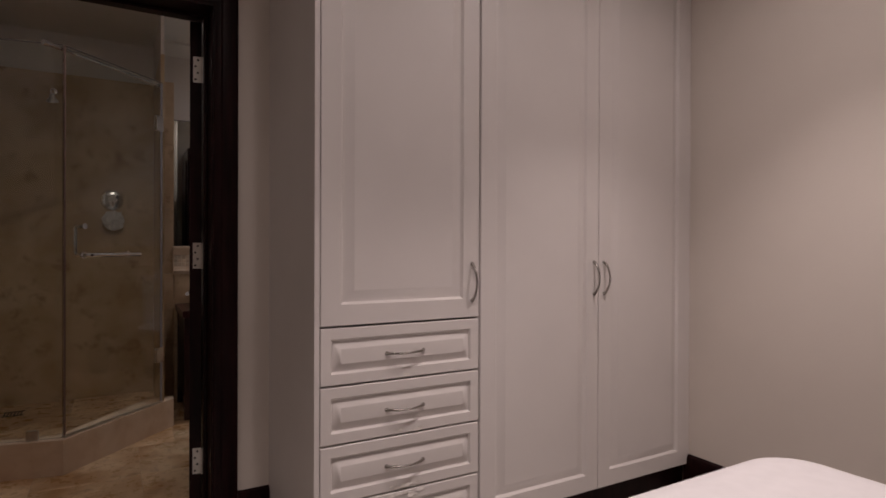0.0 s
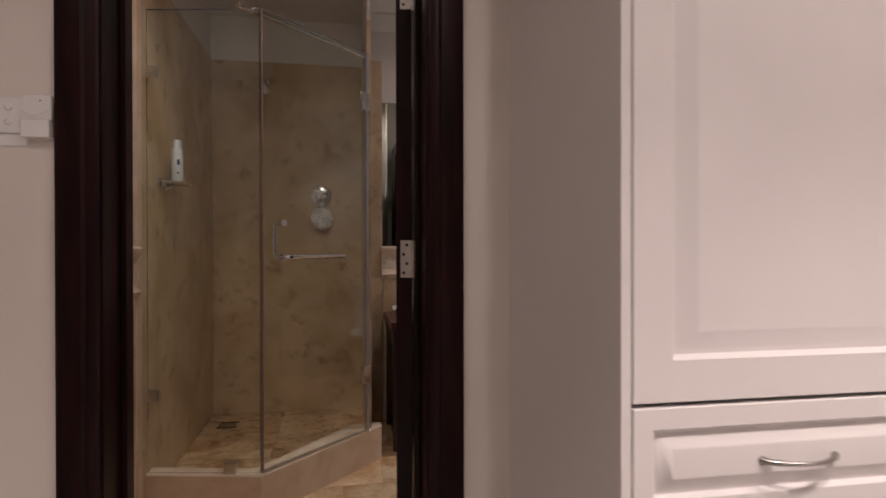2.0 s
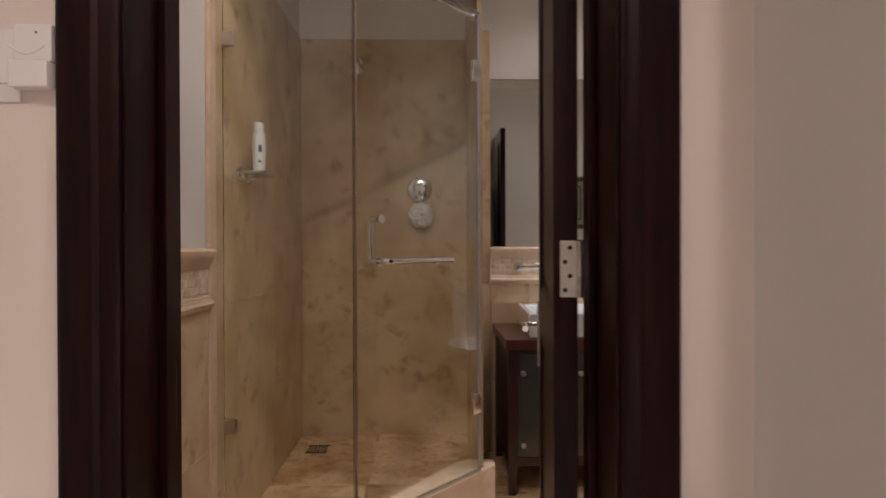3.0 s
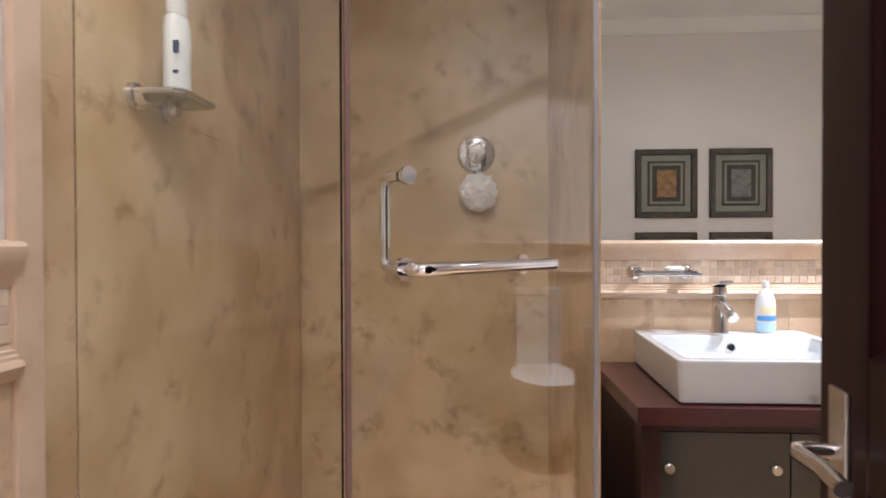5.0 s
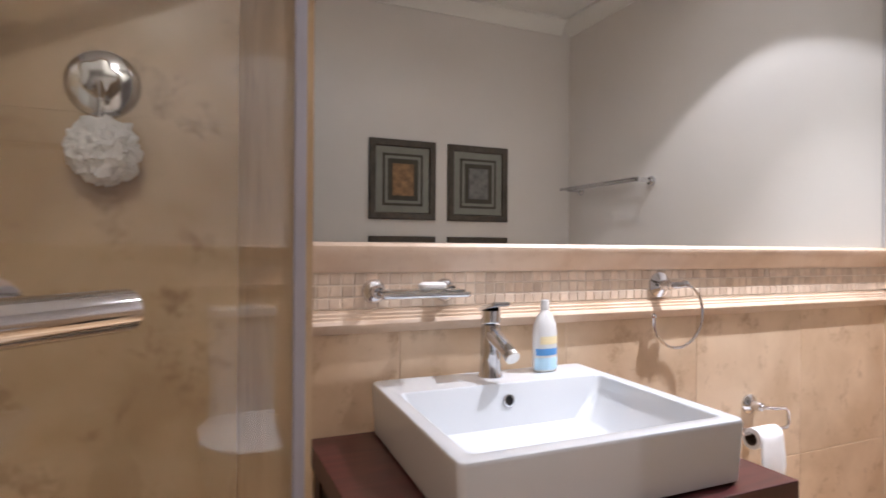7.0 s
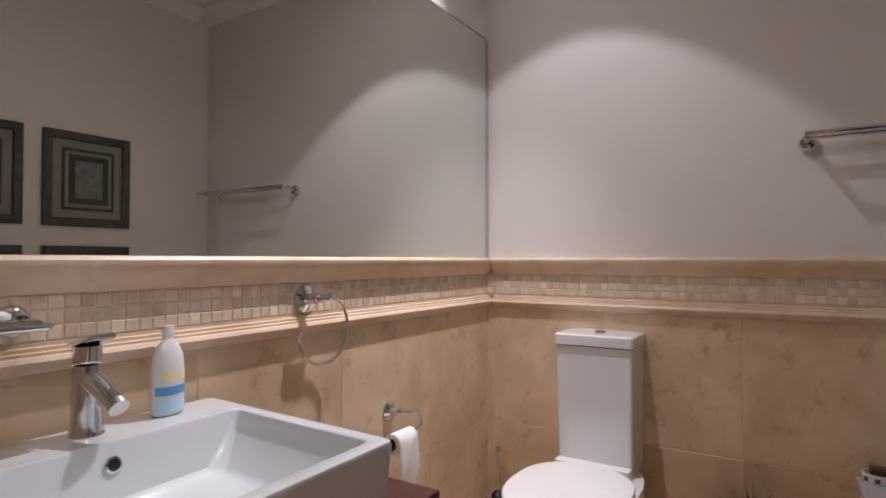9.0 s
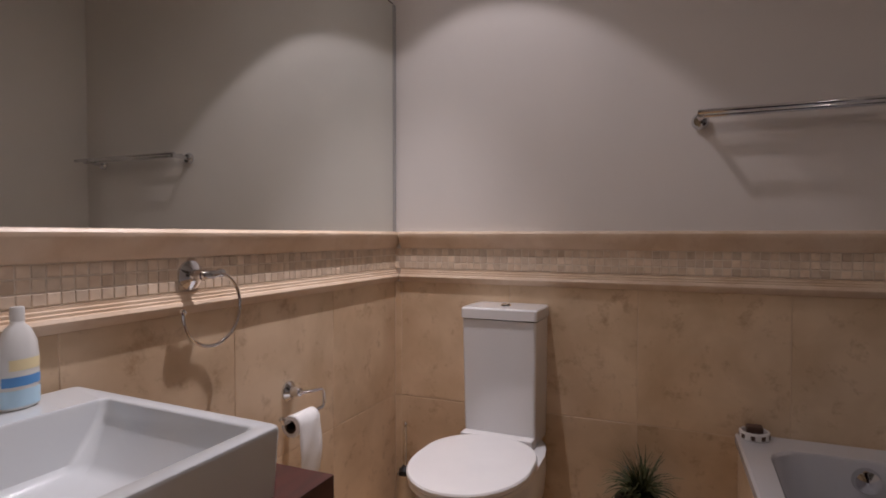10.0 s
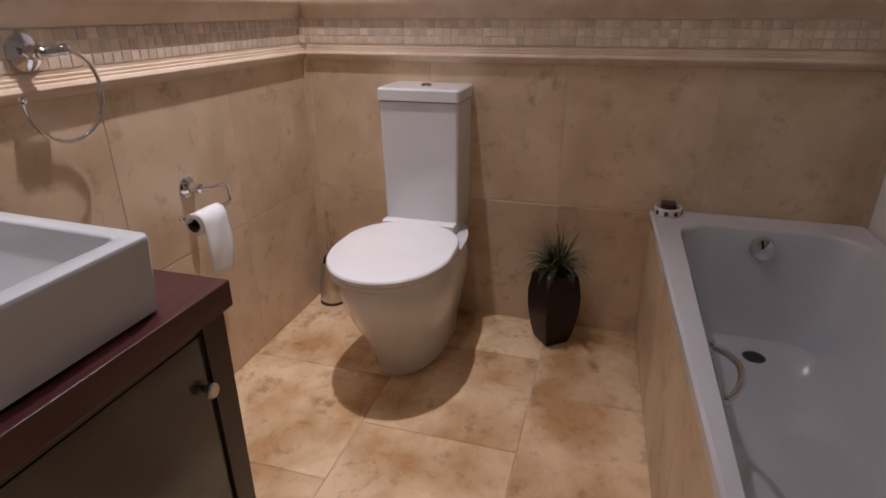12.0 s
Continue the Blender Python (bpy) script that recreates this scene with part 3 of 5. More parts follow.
part("cord", tube(arc(lambda t: (-0.752 + 0.05 * t, BED_Y - 0.0275, 1.421 - 0.012 * math.sin(math.pi * t)), 12), 0.0016, 8), PLASTIC, holder)
part("led", lathe([(0, 0.001), (0.002, 0)], 10, pose(-0.722, BED_Y - 0.014, 1.445, 90, 0, 0)), DARK, holder)

# ---- bathroom stone: dado mouldings ----
TOPP = [(0, 1.056), (0.010, 1.056), (0.013, 1.064), (0.020, 1.074), (0.030, 1.090), (0.036, 1.104), (0.036, 1.114), (0.030, 1.121), (0.0, 1.123)]
LOWP = [(0, 0.922), (0.012, 0.922), (0.026, 0.934), (0.030, 0.944), (0.026, 0.951), (0.020, 0.953), (0.020, 0.958), (0.015, 0.960), (0.015, 0.966), (0.010, 0.968), (0.010, 0.974), (0.0, 0.975)]
RUNS = [("vanity", (0.185, VW, 0), (RW, VW, 0), (0, -1, 0)),
        ("toilet", (RW, BW, 0), (RW, VW - 0.036, 0), (-1, 0, 0)),
        ("left", (LW, DOOR_Y, 0), (LW, 3.07, 0), (1, 0, 0))]
for nm, s, e, o in RUNS:
    structure("trim_dado_top_" + nm, extrude_profile(TOPP, s, e, o), MOULD, "pale stone dado rail with a rounded nose", "dado rail")
    structure("trim_dado_low_" + nm, extrude_profile(LOWP, s, e, o), MOULD, "stepped pale stone moulding", "moulding")


def lay(parent, name, origin, along, up, out, us, vs, gap, thick, mat, skip=None, bevel=0.0012):
    """Pieces in a grid of edges us along and vs up; each one an object on a shared mesh where sizes repeat."""
    cache = {}
    origin, along, up, out = Vector(origin), Vector(along), Vector(up), Vector(out)
    rot = Matrix((along, up, out)).transposed().to_4x4()
    for u0, u1 in zip(us, us[1:]):
        for v0, v1 in zip(vs, vs[1:]):
            if skip and skip((u0 + u1) / 2, (v0 + v1) / 2):
                continue
            key = (round(u1 - u0, 3), round(v1 - v0, 3))
            if key not in cache:
                w, h = key[0] - gap, key[1] - gap
                rings = []
                for ins, z in ((0, 0), (0, thick - bevel), (bevel, thick)):
                    rings.append([(-w / 2 + ins, -h / 2 + ins, z), (w / 2 - ins, -h / 2 + ins, z), (w / 2 - ins, h / 2 - ins, z), (-w / 2 + ins, h / 2 - ins, z)])
                b2 = loops(rings, cap_first=True)
                me = bpy.data.meshes.new(name)
                b2.to_mesh(me)
                b2.free()
                me.materials.append(mat)
                cache[key] = me
            ob = new(name, cache[key])
            ob.parent = parent
            ob.matrix_parent_inverse = parent.matrix_basis.inverted()
            ob.matrix_basis = Matrix.Translation(origin + along * (u0 + u1) / 2 + up * (v0 + v1) / 2) @ rot


def steps(a, b, size, first=None):
    out, c = [a], (first if first is not None else a + size)
    while c < b - 0.02:
        if c > a + 0.02:
            out.append(c)
        c += size
    return out + [b]


# bath, shower screen and furniture follow; the stone pieces are laid at the end

# ---- mirror ----
mir = thing("wall_mirror", 1.15, VW, 1.125, "large frameless wall mirror standing on the stone dado", "mirror")
part("mirror_glass", box(0.185, VW - 0.006, 1.1235, RW - 0.018, VW - 0.001, 2.03), MIRROR, mir)
# Seal drawn wider so its shape takes in the mirror edge's reflection too.
part("side_seal", box(RW - 0.0178, VW - 0.010, 1.1235, RW - 0.001, VW - 0.001, 2.03, 0.002), material("grey_silicone", (0.42, 0.41, 0.40), 0.5), mir, "grey sealing strip, widened for its reflection")

part("top_edge", box(0.185, VW - 0.0064, 2.0302, RW - 0.018, VW - 0.001, 2.0345), GLASSEDGE, mir, "dark polished mirror edge")
part("side_edge", box(0.1815, VW - 0.0064, 1.1235, 0.1848, VW - 0.001, 2.0345), GLASSEDGE, mir, "dark polished mirror edge")

# ---- shower screen ----
K = Vector((-0.399, 3.111, 0))
SL = Vector((LW, 3.205, 0))                 # where the fixed pane meets the wall
H = Vector((0.069, 3.603, 0))
DIR = (H - K).normalized()
NOR = Vector((DIR.y, -DIR.x, 0))            # towards the room
CURB, GTOP = 0.172, 2.11
bm = bmesh.new()
outer = [(LW, SL.y - 0.03), (-0.397, 3.074), (0.1375, 3.660), (0.138, 3.720)]
inner = [(LW, SL.y + 0.07), (-0.435, 3.178), (-0.03, 3.710), (0.060, 3.740)]
rings = []
for z, g in ((-0.005, 0.0), (CURB - 0.004, 0.0), (CURB, 0.003)):
    ring = [Vector((x, y + g, z)) for x, y in outer] + [Vector((x, y - g, z)) for x, y in reversed(inner)]
    rings.append(ring)
structure("shower_curb", loops(rings, cap_first=True), MOULD, "pale stone kerb under the shower screen", "kerb")

screen = thing("glass_screen", -0.64, K.y, CURB, "fixed clear glass shower panel with steel clips", "shower screen")


def plan_box(a, b, s0, s1, n0, n1, z0, z1, bevel=0.0):
    """A box along the line a to b in plan: s along it, n towards the room."""
    d = (b - a).normalized()
    n = Vector((d.y, -d.x, 0))
    bm = box(s0, n0, z0, s1, n1, z1, bevel=bevel)
    bm.transform(Matrix(((d.x, n.x, 0, a.x), (d.y, n.y, 0, a.y), (0, 0, 1, 0), (0, 0, 0, 1))))
    face_out(bm)
    return bm


FL = (K - SL).length
screen_pane = part("pane", plan_box(SL, K, 0.012, FL - 0.004, -0.004, 0.004, CURB + 0.003, GTOP), GLASS, screen)
screen_pane.visible_shadow = False
for z in (0.497, 1.854):
    part("clip", plan_box(SL, K, 0.011, 0.058, -0.011, 0.011, z - 0.024, z + 0.024, 0.002), STEEL, screen, "square satin steel glass clip")
part("clip", plan_box(SL, K, FL - 0.155, FL - 0.105, -0.011, 0.011, CURB, CURB + 0.05, 0.002), STEEL, screen, "square satin steel glass clip")
part("top_edge", plan_box(SL, K, 0.012, FL - 0.004, -0.0042, 0.0042, GTOP, GTOP + 0.004), GLASSEDGE, screen, "polished glass edge")

sdoor = thing("shower_door", K.x, K.y, CURB, "frameless clear glass shower door with chrome towel bar", "shower door")


def along_door(s, n, z):
    p = K + DIR * s + NOR * n
    return Vector((p.x, p.y, z))


LEN = (H - K).length


def door_box(s0, s1, n0, n1, z0, z1, bevel=0.0):
    bm = box(s0, n0, z0, s1, n1, z1, bevel=bevel)
    m = Matrix(((DIR.x, NOR.x, 0, K.x), (DIR.y, NOR.y, 0, K.y), (0, 0, 1, 0), (0, 0, 0, 1)))
    bm.transform(m)
    face_out(bm)
    return bm


door_pane = part("pane", door_box(0.004, LEN - 0.006, -0.004, 0.004, CURB + 0.010, GTOP), GLASS, sdoor)
door_pane.visible_shadow = False
part("edge", door_box(LEN - 0.006, LEN - 0.003, -0.0045, 0.0045, CURB + 0.010, GTOP), GLASSEDGE, sdoor, "dark polished glass edge")
part("edge", door_box(0.0025, 0.004, -0.0042, 0.0042, CURB + 0.010, GTOP), JOINSEAL, sdoor, "brown-tinted glass edge")
part("join_seal", door_box(-0.001, 0.0075, 0.0045, 0.0070, CURB + 0.012, GTOP - 0.004, 0.001), JOINSEAL, sdoor, "brown-tinted plastic seal between the panes")
part("edge_seal", door_box(LEN - 0.024, LEN - 0.0065, 0.0045, 0.0075, CURB + 0.012, GTOP - 0.004, 0.001), SEAL, sdoor, "cloudy grey plastic sealing strip")
part("top_edge", door_box(0.004, LEN - 0.006, -0.0042, 0.0042, GTOP, GTOP + 0.004), GLASSEDGE, sdoor, "polished glass edge")
part("seal", door_box(0.002, LEN - 0.003, -0.008, 0.010, CURB + 0.0005, CURB + 0.012, 0.002), STEEL, sdoor, "shiny drip strip under the glass")
for z in (0.465, 1.862):
    hg = part("hinge", door_box(LEN - 0.055, LEN - 0.002, -0.011, 0.011, z - 0.045, z + 0.045, 0.003), CHROME, sdoor, "chrome glass hinge")
    part("hinge_pin", tube([along_door(LEN - 0.002, 0, z - 0.03), along_door(LEN - 0.002, 0, z + 0.03)], 0.007), CHROME, hg)
# towel bar outside, pull handle inside
S0, ZB = 0.107, 1.076
bar = part("towel_bar", tube([along_door(S0, 0.004, ZB), along_door(S0, 0.032, ZB), along_door(S0 + 0.004, 0.042, ZB), along_door(S0 + 0.016, 0.049, ZB), along_door(S0 + 0.06, 0.050, ZB), along_door(S0 + 0.337, 0.050, ZB)], 0.0112, 18), CHROME, sdoor, "chrome towel bar")
part("bar_post", tube([along_door(S0 + 0.292, 0.004, ZB), along_door(S0 + 0.292, 0.046, ZB)], 0.010, 16), CHROME, bar)
part("collar", tube([along_door(S0, 0.004, ZB), along_door(S0, 0.013, ZB)], 0.019, 20), CHROME, bar)
part("collar", tube([along_door(S0 + 0.292, 0.004, ZB), along_door(S0 + 0.292, 0.012, ZB)], 0.019, 20), CHROME, bar)
ZT = 1.223
pull = part("pull_handle", tube([along_door(S0, -0.004, ZT)] + [along_door(S0, -0.028 - 0.018 * math.sin(a * math.pi / 10), ZT - 0.018 * (1 - math.cos(a * math.pi / 10))) for a in range(6)] +
                               [along_door(S0, -0.046 + 0.018 * (1 - math.cos(a * math.pi / 10)), ZB + 0.018 - 0.018 * math.sin(a * math.pi / 10)) for a in range(6)] + [along_door(S0, -0.004, ZB)], 0.0092, 16), CHROME, sdoor, "chrome pull handle")
part("knob", tube([along_door(S0, 0.004, ZT), along_door(S0, 0.012, ZT), along_door(S0, 0.0125, ZT), along_door(S0, 0.020, ZT)], lambda t: 0.010 if t < 0.4 else 0.0148, 24), CHROME, pull)
# brace rod at the top of the screen
brace = thing("screen_brace", K.x, K.y, GTOP - 0.03, "slim chrome brace rod across the shower screen top", "brace rod")
part("rod", tube([along_door(-0.075, -0.012, GTOP - 0.016), along_door(LEN - 0.03, -0.012, GTOP - 0.016)], 0.0095), CHROME, brace)
part("end_cap", tube([along_door(-0.10, -0.012, GTOP - 0.016), along_door(-0.07, -0.012, GTOP - 0.016)], 0.014), CHROME, brace)
part("wall_cap", tube([along_door(LEN - 0.03, -0.012, GTOP - 0.016), along_door(LEN - 0.012, -0.012, GTOP - 0.016)], 0.014), CHROME, brace)

# ---- shower fittings ----
valve = thing("shower_mixer", -0.205, SW, 1.445, "round chrome shower mixer with a lever", "shower mixer")
part("cover_plate", lathe([(0.0, 0.016), (0.055, 0.014), (0.068, 0.008), (0.071, 0.0)], 40, pose(-0.205, SW - 0.012, 1.445, 90, 0, 0)), CHROME, valve)
part("body", lathe([(0.0, 0.052), (0.024, 0.050), (0.032, 0.042), (0.034, 0.012)], 32, pose(-0.205, SW - 0.012, 1.445, 90, 0, 0)), CHROME, valve)
rings = []
for d, rad in ((0.046, 0.030), (0.050, 0.034), (0.066, 0.034), (0.070, 0.030), (0.071, 0.012)):
    rings.append([Vector((-0.205 + rad * (1 + 0.13 * math.cos(5 * a)) * math.cos(a), SW - 0.012 - d, 1.445 + rad * (1 + 0.13 * math.cos(5 * a)) * math.sin(a))) for a in [2 * math.pi * q / 50 for q in range(50)]])
part("knob", loops(rings, cap_first=True), CHROME, valve, "five-lobed chrome knob")
part("lever", tube([(-0.205, SW - 0.058, 1.458), (-0.203, SW - 0.075, 1.433), (-0.200, SW - 0.086, 1.398)], lambda t: 0.012 - 0.005 * t), CHROME, valve)
puff = thing("bath_puff", -0.197, SW - 0.07, 1.300, "white net bath puff hanging from the mixer lever", "bath puff")
bm = bmesh.new()
bmesh.ops.create_icosphere(bm, subdivisions=5, radius=0.060)
for v in bm.verts:
    d = v.co.normalized()
    f = 1 + 0.22 * noise.noise(d * 3.1) + 0.20 * abs(noise.noise(d * 9)) + 0.06 * noise.noise(d * 24)
    v.co = Vector((d.x * 0.061 * f, d.y * 0.046 * f, d.z * 0.062 * f)) + Vector((-0.197, SW - 0.062, 1.300))
part("net", bm, PUFF, puff)
part("loop", tube([(-0.200, SW - 0.088, 1.398), (-0.202, SW - 0.085, 1.36), (-0.198, SW - 0.065, 1.32)], 0.002, 8), PUFF, puff)
shead = thing("overhead_shower", -0.545, SW, 2.15, "small chrome shower head on a short arm", "shower head")
part("rosette", lathe([(0.0, 0.012), (0.020, 0.010), (0.026, 0.0)], 24, pose(-0.545, SW - 0.012, 2.17, 90, 0, 0)), CHROME, shead)
part("arm", tube([(-0.545, SW - 0.012, 2.17), (-0.545, SW - 0.05, 2.168), (-0.545, SW - 0.085, 2.14)], 0.009), CHROME, shead)
part("rose", lathe([(0.012, 0.05), (0.016, 0.03), (0.032, 0.008), (0.034, 0.0), (0.0, -0.002)], 28, pose(-0.545, SW - 0.095, 2.085, 25, 0, 0)), STEEL, shead)
shelf = thing("shower_shelf", LW, 3.430, 1.41, "small glass shelf on two chrome wall brackets", "shelf")
part("plate", box(LW + 0.012, 3.358, 1.405, LW + 0.110, 3.495, 1.413, 0.002), glass("shelf_glass", (0.55, 0.62, 0.56)), shelf, "green-edged glass plate")
part("rail", tube([(LW + 0.012, 3.354, 1.41), (LW + 0.10, 3.354, 1.41), (LW + 0.114, 3.368, 1.41), (LW + 0.114, 3.488, 1.41), (LW + 0.10, 3.502, 1.41), (LW + 0.012, 3.502, 1.41)], 0.006), CHROME, shelf)
for y in (3.368, 3.486):
    part("bracket", lathe([(0.0, 0.03), (0.014, 0.028), (0.017, 0.012), (0.026, 0.010), (0.028, 0.0)], 24, pose(LW + 0.012, y, 1.402, 0, 90, 0)), CHROME, shelf)


def squeeze_bottle(name, x, y, z, prof, depth, label, turn=0):
    ob = thing(name, x, y, z, label, "bottle")
    bm = lathe(prof, 32, pose(x, y, z, 0, 0, turn) @ Matrix.Diagonal((1, depth, 1, 1)))
    part("body", bm, BOTTLE, ob)
    return ob


shamp = squeeze_bottle("shampoo_bottle", -0.805, 3.4150, 1.4135, [(0.0, 0), (0.026, 0.001), (0.030, 0.006), (0.031, 0.12), (0.029, 0.150), (0.022, 0.158), (0.022, 0.160), (0.0235, 0.161), (0.0235, 0.190), (0.022, 0.193), (0, 0.193)], 0.72, "white plastic shampoo bottle with dark blue marks, on a glass shelf", 75)
part("print", box(-0.802, 3.3875, 1.492, -0.788, 3.3920, 1.517, 0.001), LABELDARK, shamp, "dark blue printed mark")
part("print", box(-0.808, 3.3875, 1.452, -0.790, 3.3920, 1.459, 0.001), LABELDARK, shamp, "dark blue printed mark")
drain = thing("floor_drain", -0.735, 4.19, 0.06, "square dark metal shower drain grate", "drain")
bm = bmesh.new()
for k in range(6):
    add_box(bm, -0.785 + 0.0172 * k, 4.14, 0.0605, -0.777 + 0.0172 * k, 4.24, 0.064)
add_box(bm, -0.79, 4.135, 0.0603, -0.68, 4.143, 0.065)
add_box(bm, -0.79, 4.237, 0.0603, -0.68, 4.245, 0.065)
part("grate", bm, DARK, drain)

# ---- vanity ----
VX0, VX1, VY0, VT = 0.195, 0.955, 3.730, 0.706
van = thing("vanity_unit", (VX0 + VX1) / 2, 4.0, 0, "dark wooden vanity stand with smoky glass front panels", "vanity unit")
part("top", box(VX0, VY0, VT - 0.045, VX1, VW - 0.014, VT, 0.003), MAHOGANY, van, "polished mahogany slab top")


def leg(x, y, sx, sy):
    """A square leg that tapers on its inner sides."""
    rings = []
    for z, w in ((0.0, 0.034), (0.12, 0.040), (VT - 0.046, 0.050)):
        x1, y1 = x + sx * w, y + sy * w
        a, b, c, d = min(x, x1), max(x, x1), min(y, y1), max(y, y1)
        rings.append([(a, c, z), (b, c, z), (b, d, z), (a, d, z)])
    part("leg", loops(rings, cap_first=True), VANWOOD, van)


for x, sx in ((VX0 + 0.012, 1), (VX1 - 0.012, -1)):
    for y, sy in ((VY0 + 0.012, 1), (VW - 0.03, -1)):
        leg(x, y, sx, sy)
part("rail", box(VX0 + 0.055, VY0 + 0.018, VT - 0.064, VX1 - 0.055, VY0 + 0.045, VT - 0.046, 0.002), VANWOOD, van)
part("rail", box(VX0 + 0.05, VY0 + 0.018, 0.13, VX1 - 0.05, VY0 + 0.045, 0.170, 0.002), VANWOOD, van)
for x0 in (VX0 + 0.016, VX1 - 0.034):
    part("side_panel", box(x0, VY0 + 0.055, 0.13, x0 + 0.018, VW - 0.075, VT - 0.046, 0.001), DARKWOOD, van)
part("floor_shelf", box(VX0 + 0.036, VY0 + 0.046, 0.14, VX1 - 0.036, VW - 0.08, 0.16), DARKWOOD, van)
part("back_panel", box(VX0 + 0.036, VW - 0.09, 0.16, VX1 - 0.036, VW - 0.081, VT - 0.046), DARKWOOD, van)
XM = (VX0 + VX1) / 2
for x0, x1, ks in ((VX0 + 0.056, XM - 0.002, (0.275, 0.535)), (XM + 0.002, VX1 - 0.058, (0.880, 0.640))):
    gd = part("glass_door", box(x0, VY0 + 0.018, 0.172, x1, VY0 + 0.026, VT - 0.066, 0.001), FROST, van, "smoky frosted glass door")
    for kx, kz in ((ks[0], 0.552), (ks[0], 0.228), (ks[1], 0.552)):
        part("stud", lathe([(0.0, 0.020), (0.010, 0.0195), (0.0125, 0.016), (0.012, 0.012), (0.007, 0.008), (0.006, 0.0)], 22, pose(kx, VY0 + 0.018, kz, 90, 0, 0)), STEEL, gd, "round polished metal stud")

# basin
basin = thing("wash_basin", 0.575, 4.0, VT, "white rectangular ceramic basin on a mahogany top", "wash basin")
BX0, BX1, BY0, BY1, BZ = 0.302, 0.850, 3.752, 4.262, 0.820
rings = [rrect(BX0 + 0.012, BY0 + 0.012, BX1 - 0.012, BY1 - 0.012, 0.010, VT + 0.001),
         rrect(BX0 + 0.006, BY0 + 0.006, BX1 - 0.006, BY1 - 0.006, 0.012, VT + 0.006),
         rrect(BX0, BY0, BX1, BY1, 0.014, BZ - 0.008),
         rrect(BX0 + 0.002, BY0 + 0.002, BX1 - 0.002, BY1 - 0.002, 0.014, BZ - 0.002),
         rrect(BX0 + 0.006, BY0 + 0.006, BX1 - 0.006, BY1 - 0.006, 0.012, BZ),
         rrect(BX0 + 0.026, BY0 + 0.026, BX1 - 0.026, BY1 - 0.125, 0.014, BZ),
         rrect(BX0 + 0.031, BY0 + 0.031, BX1 - 0.031, BY1 - 0.129, 0.014, BZ - 0.004),
         rrect(BX0 + 0.040, BY0 + 0.040, BX1 - 0.040, BY1 - 0.134, 0.016, BZ - 0.030),
         rrect(BX0 + 0.085, BY0 + 0.070, BX1 - 0.085, BY1 - 0.150, 0.030, BZ - 0.088),
         rrect(BX0 + 0.110, BY0 + 0.090, BX1 - 0.110, BY1 - 0.165, 0.040, BZ - 0.097),
         rrect(BX0 + 0.20, BY0 + 0.160, BX1 - 0.20, BY1 - 0.23, 0.040, BZ - 0.101)]
for ring in rings:                          # the basin stands slightly askew
    for v in ring:
        v.x += (v.y - BY0) * 0.050
part("bowl", loops(rings, cap_first=True), BASINGLAZE, basin)
part("overflow_ring", lathe([(0.0135, 0.0), (0.0135, 0.004), (0.010, 0.005), (0.009, 0.001)], 24, pose(0.594, BY1 - 0.136, BZ - 0.036, 78, 0, 0)), CHROME, basin, "chrome overflow ring")
part("overflow_hole", lathe([(0.0, 0.0015), (0.0095, 0.001)], 20, pose(0.594, BY1 - 0.1355, BZ - 0.036, 78, 0, 0)), DARK, basin)
part("waste", lathe([(0.0, 0.004), (0.012, 0.004), (0.022, 0.003), (0.026, 0.0)], 28, pose(0.576, 3.945, BZ - 0.101)), CHROME, basin, "chrome waste plug")

tap = thing("basin_mixer", 0.593, 4.207, BZ, "chrome single-lever basin mixer", "tap")
part("body", lathe([(0.0, 0.0), (0.028, 0.0), (0.028, 0.004), (0.0255, 0.008), (0.0235, 0.04), (0.0220, 0.118), (0.0, 0.120)], 32, pose(0.593, 4.207, BZ)), CHROME, tap)
part("spout", tube([(0.593, 4.212, BZ + 0.098), (0.594, 4.180, BZ + 0.090), (0.596, 4.145, BZ + 0.074), (0.597, 4.122, BZ + 0.062)], lambda t: 0.0195 - 0.004 * t, 18), CHROME, tap)
part("aerator", tube([(0.597, 4.124, BZ + 0.063), (0.5975, 4.114, BZ + 0.056)], 0.0165, 18), STEEL, tap)
bm = box(0.5715, 4.150, 0.0, 0.6145, 4.232, 0.011, 0.005)
bm.transform(Matrix.Translation((0, 0, BZ + 0.150)) @ Matrix.Translation((0.593, 4.207, 0)) @ pose(0, 0, 0, -14, 0, 0) @ Matrix.Translation((-0.593, -4.207, 0)))
part("lever", bm, CHROME, tap)
part("cap", lathe([(0.0215, 0.122), (0.0225, 0.126), (0.0230, 0.150), (0, 0.156)], 28, pose(0.593, 4.207, BZ)), CHROME, tap)

hand = squeeze_bottle("soap_bottle", 0.742, 4.212, BZ, [(0.0, 0), (0.030, 0.001), (0.034, 0.006), (0.0345, 0.085), (0.032, 0.110), (0.022, 0.132), (0.013, 0.140), (0.0115, 0.146), (0.0125, 0.147), (0.0125, 0.166), (0.011, 0.169), (0, 0.169)], 0.62, "white squeeze bottle with a blue and yellow label", 10)


def wrap_label(parent, x, y, z0, z1, r, depth, turn, mat, a0, a1, label):
    bm = bmesh.new()
    m = pose(x, y, 0, 0, 0, turn) @ Matrix.Diagonal((1, depth, 1, 1))
    A, B = [], []
    for i in range(15):
        a = radians(a0 + (a1 - a0) * i / 14)
        A.append(bm.verts.new(m @ Vector((r * math.cos(a), r * math.sin(a), z0))))
        B.append(bm.verts.new(m @ Vector((r * math.cos(a), r * math.sin(a), z1))))
    for i in range(14):
        bm.faces.new((A[i], A[i + 1], B[i + 1], B[i]))
    return part("label", bm, mat, parent, label)


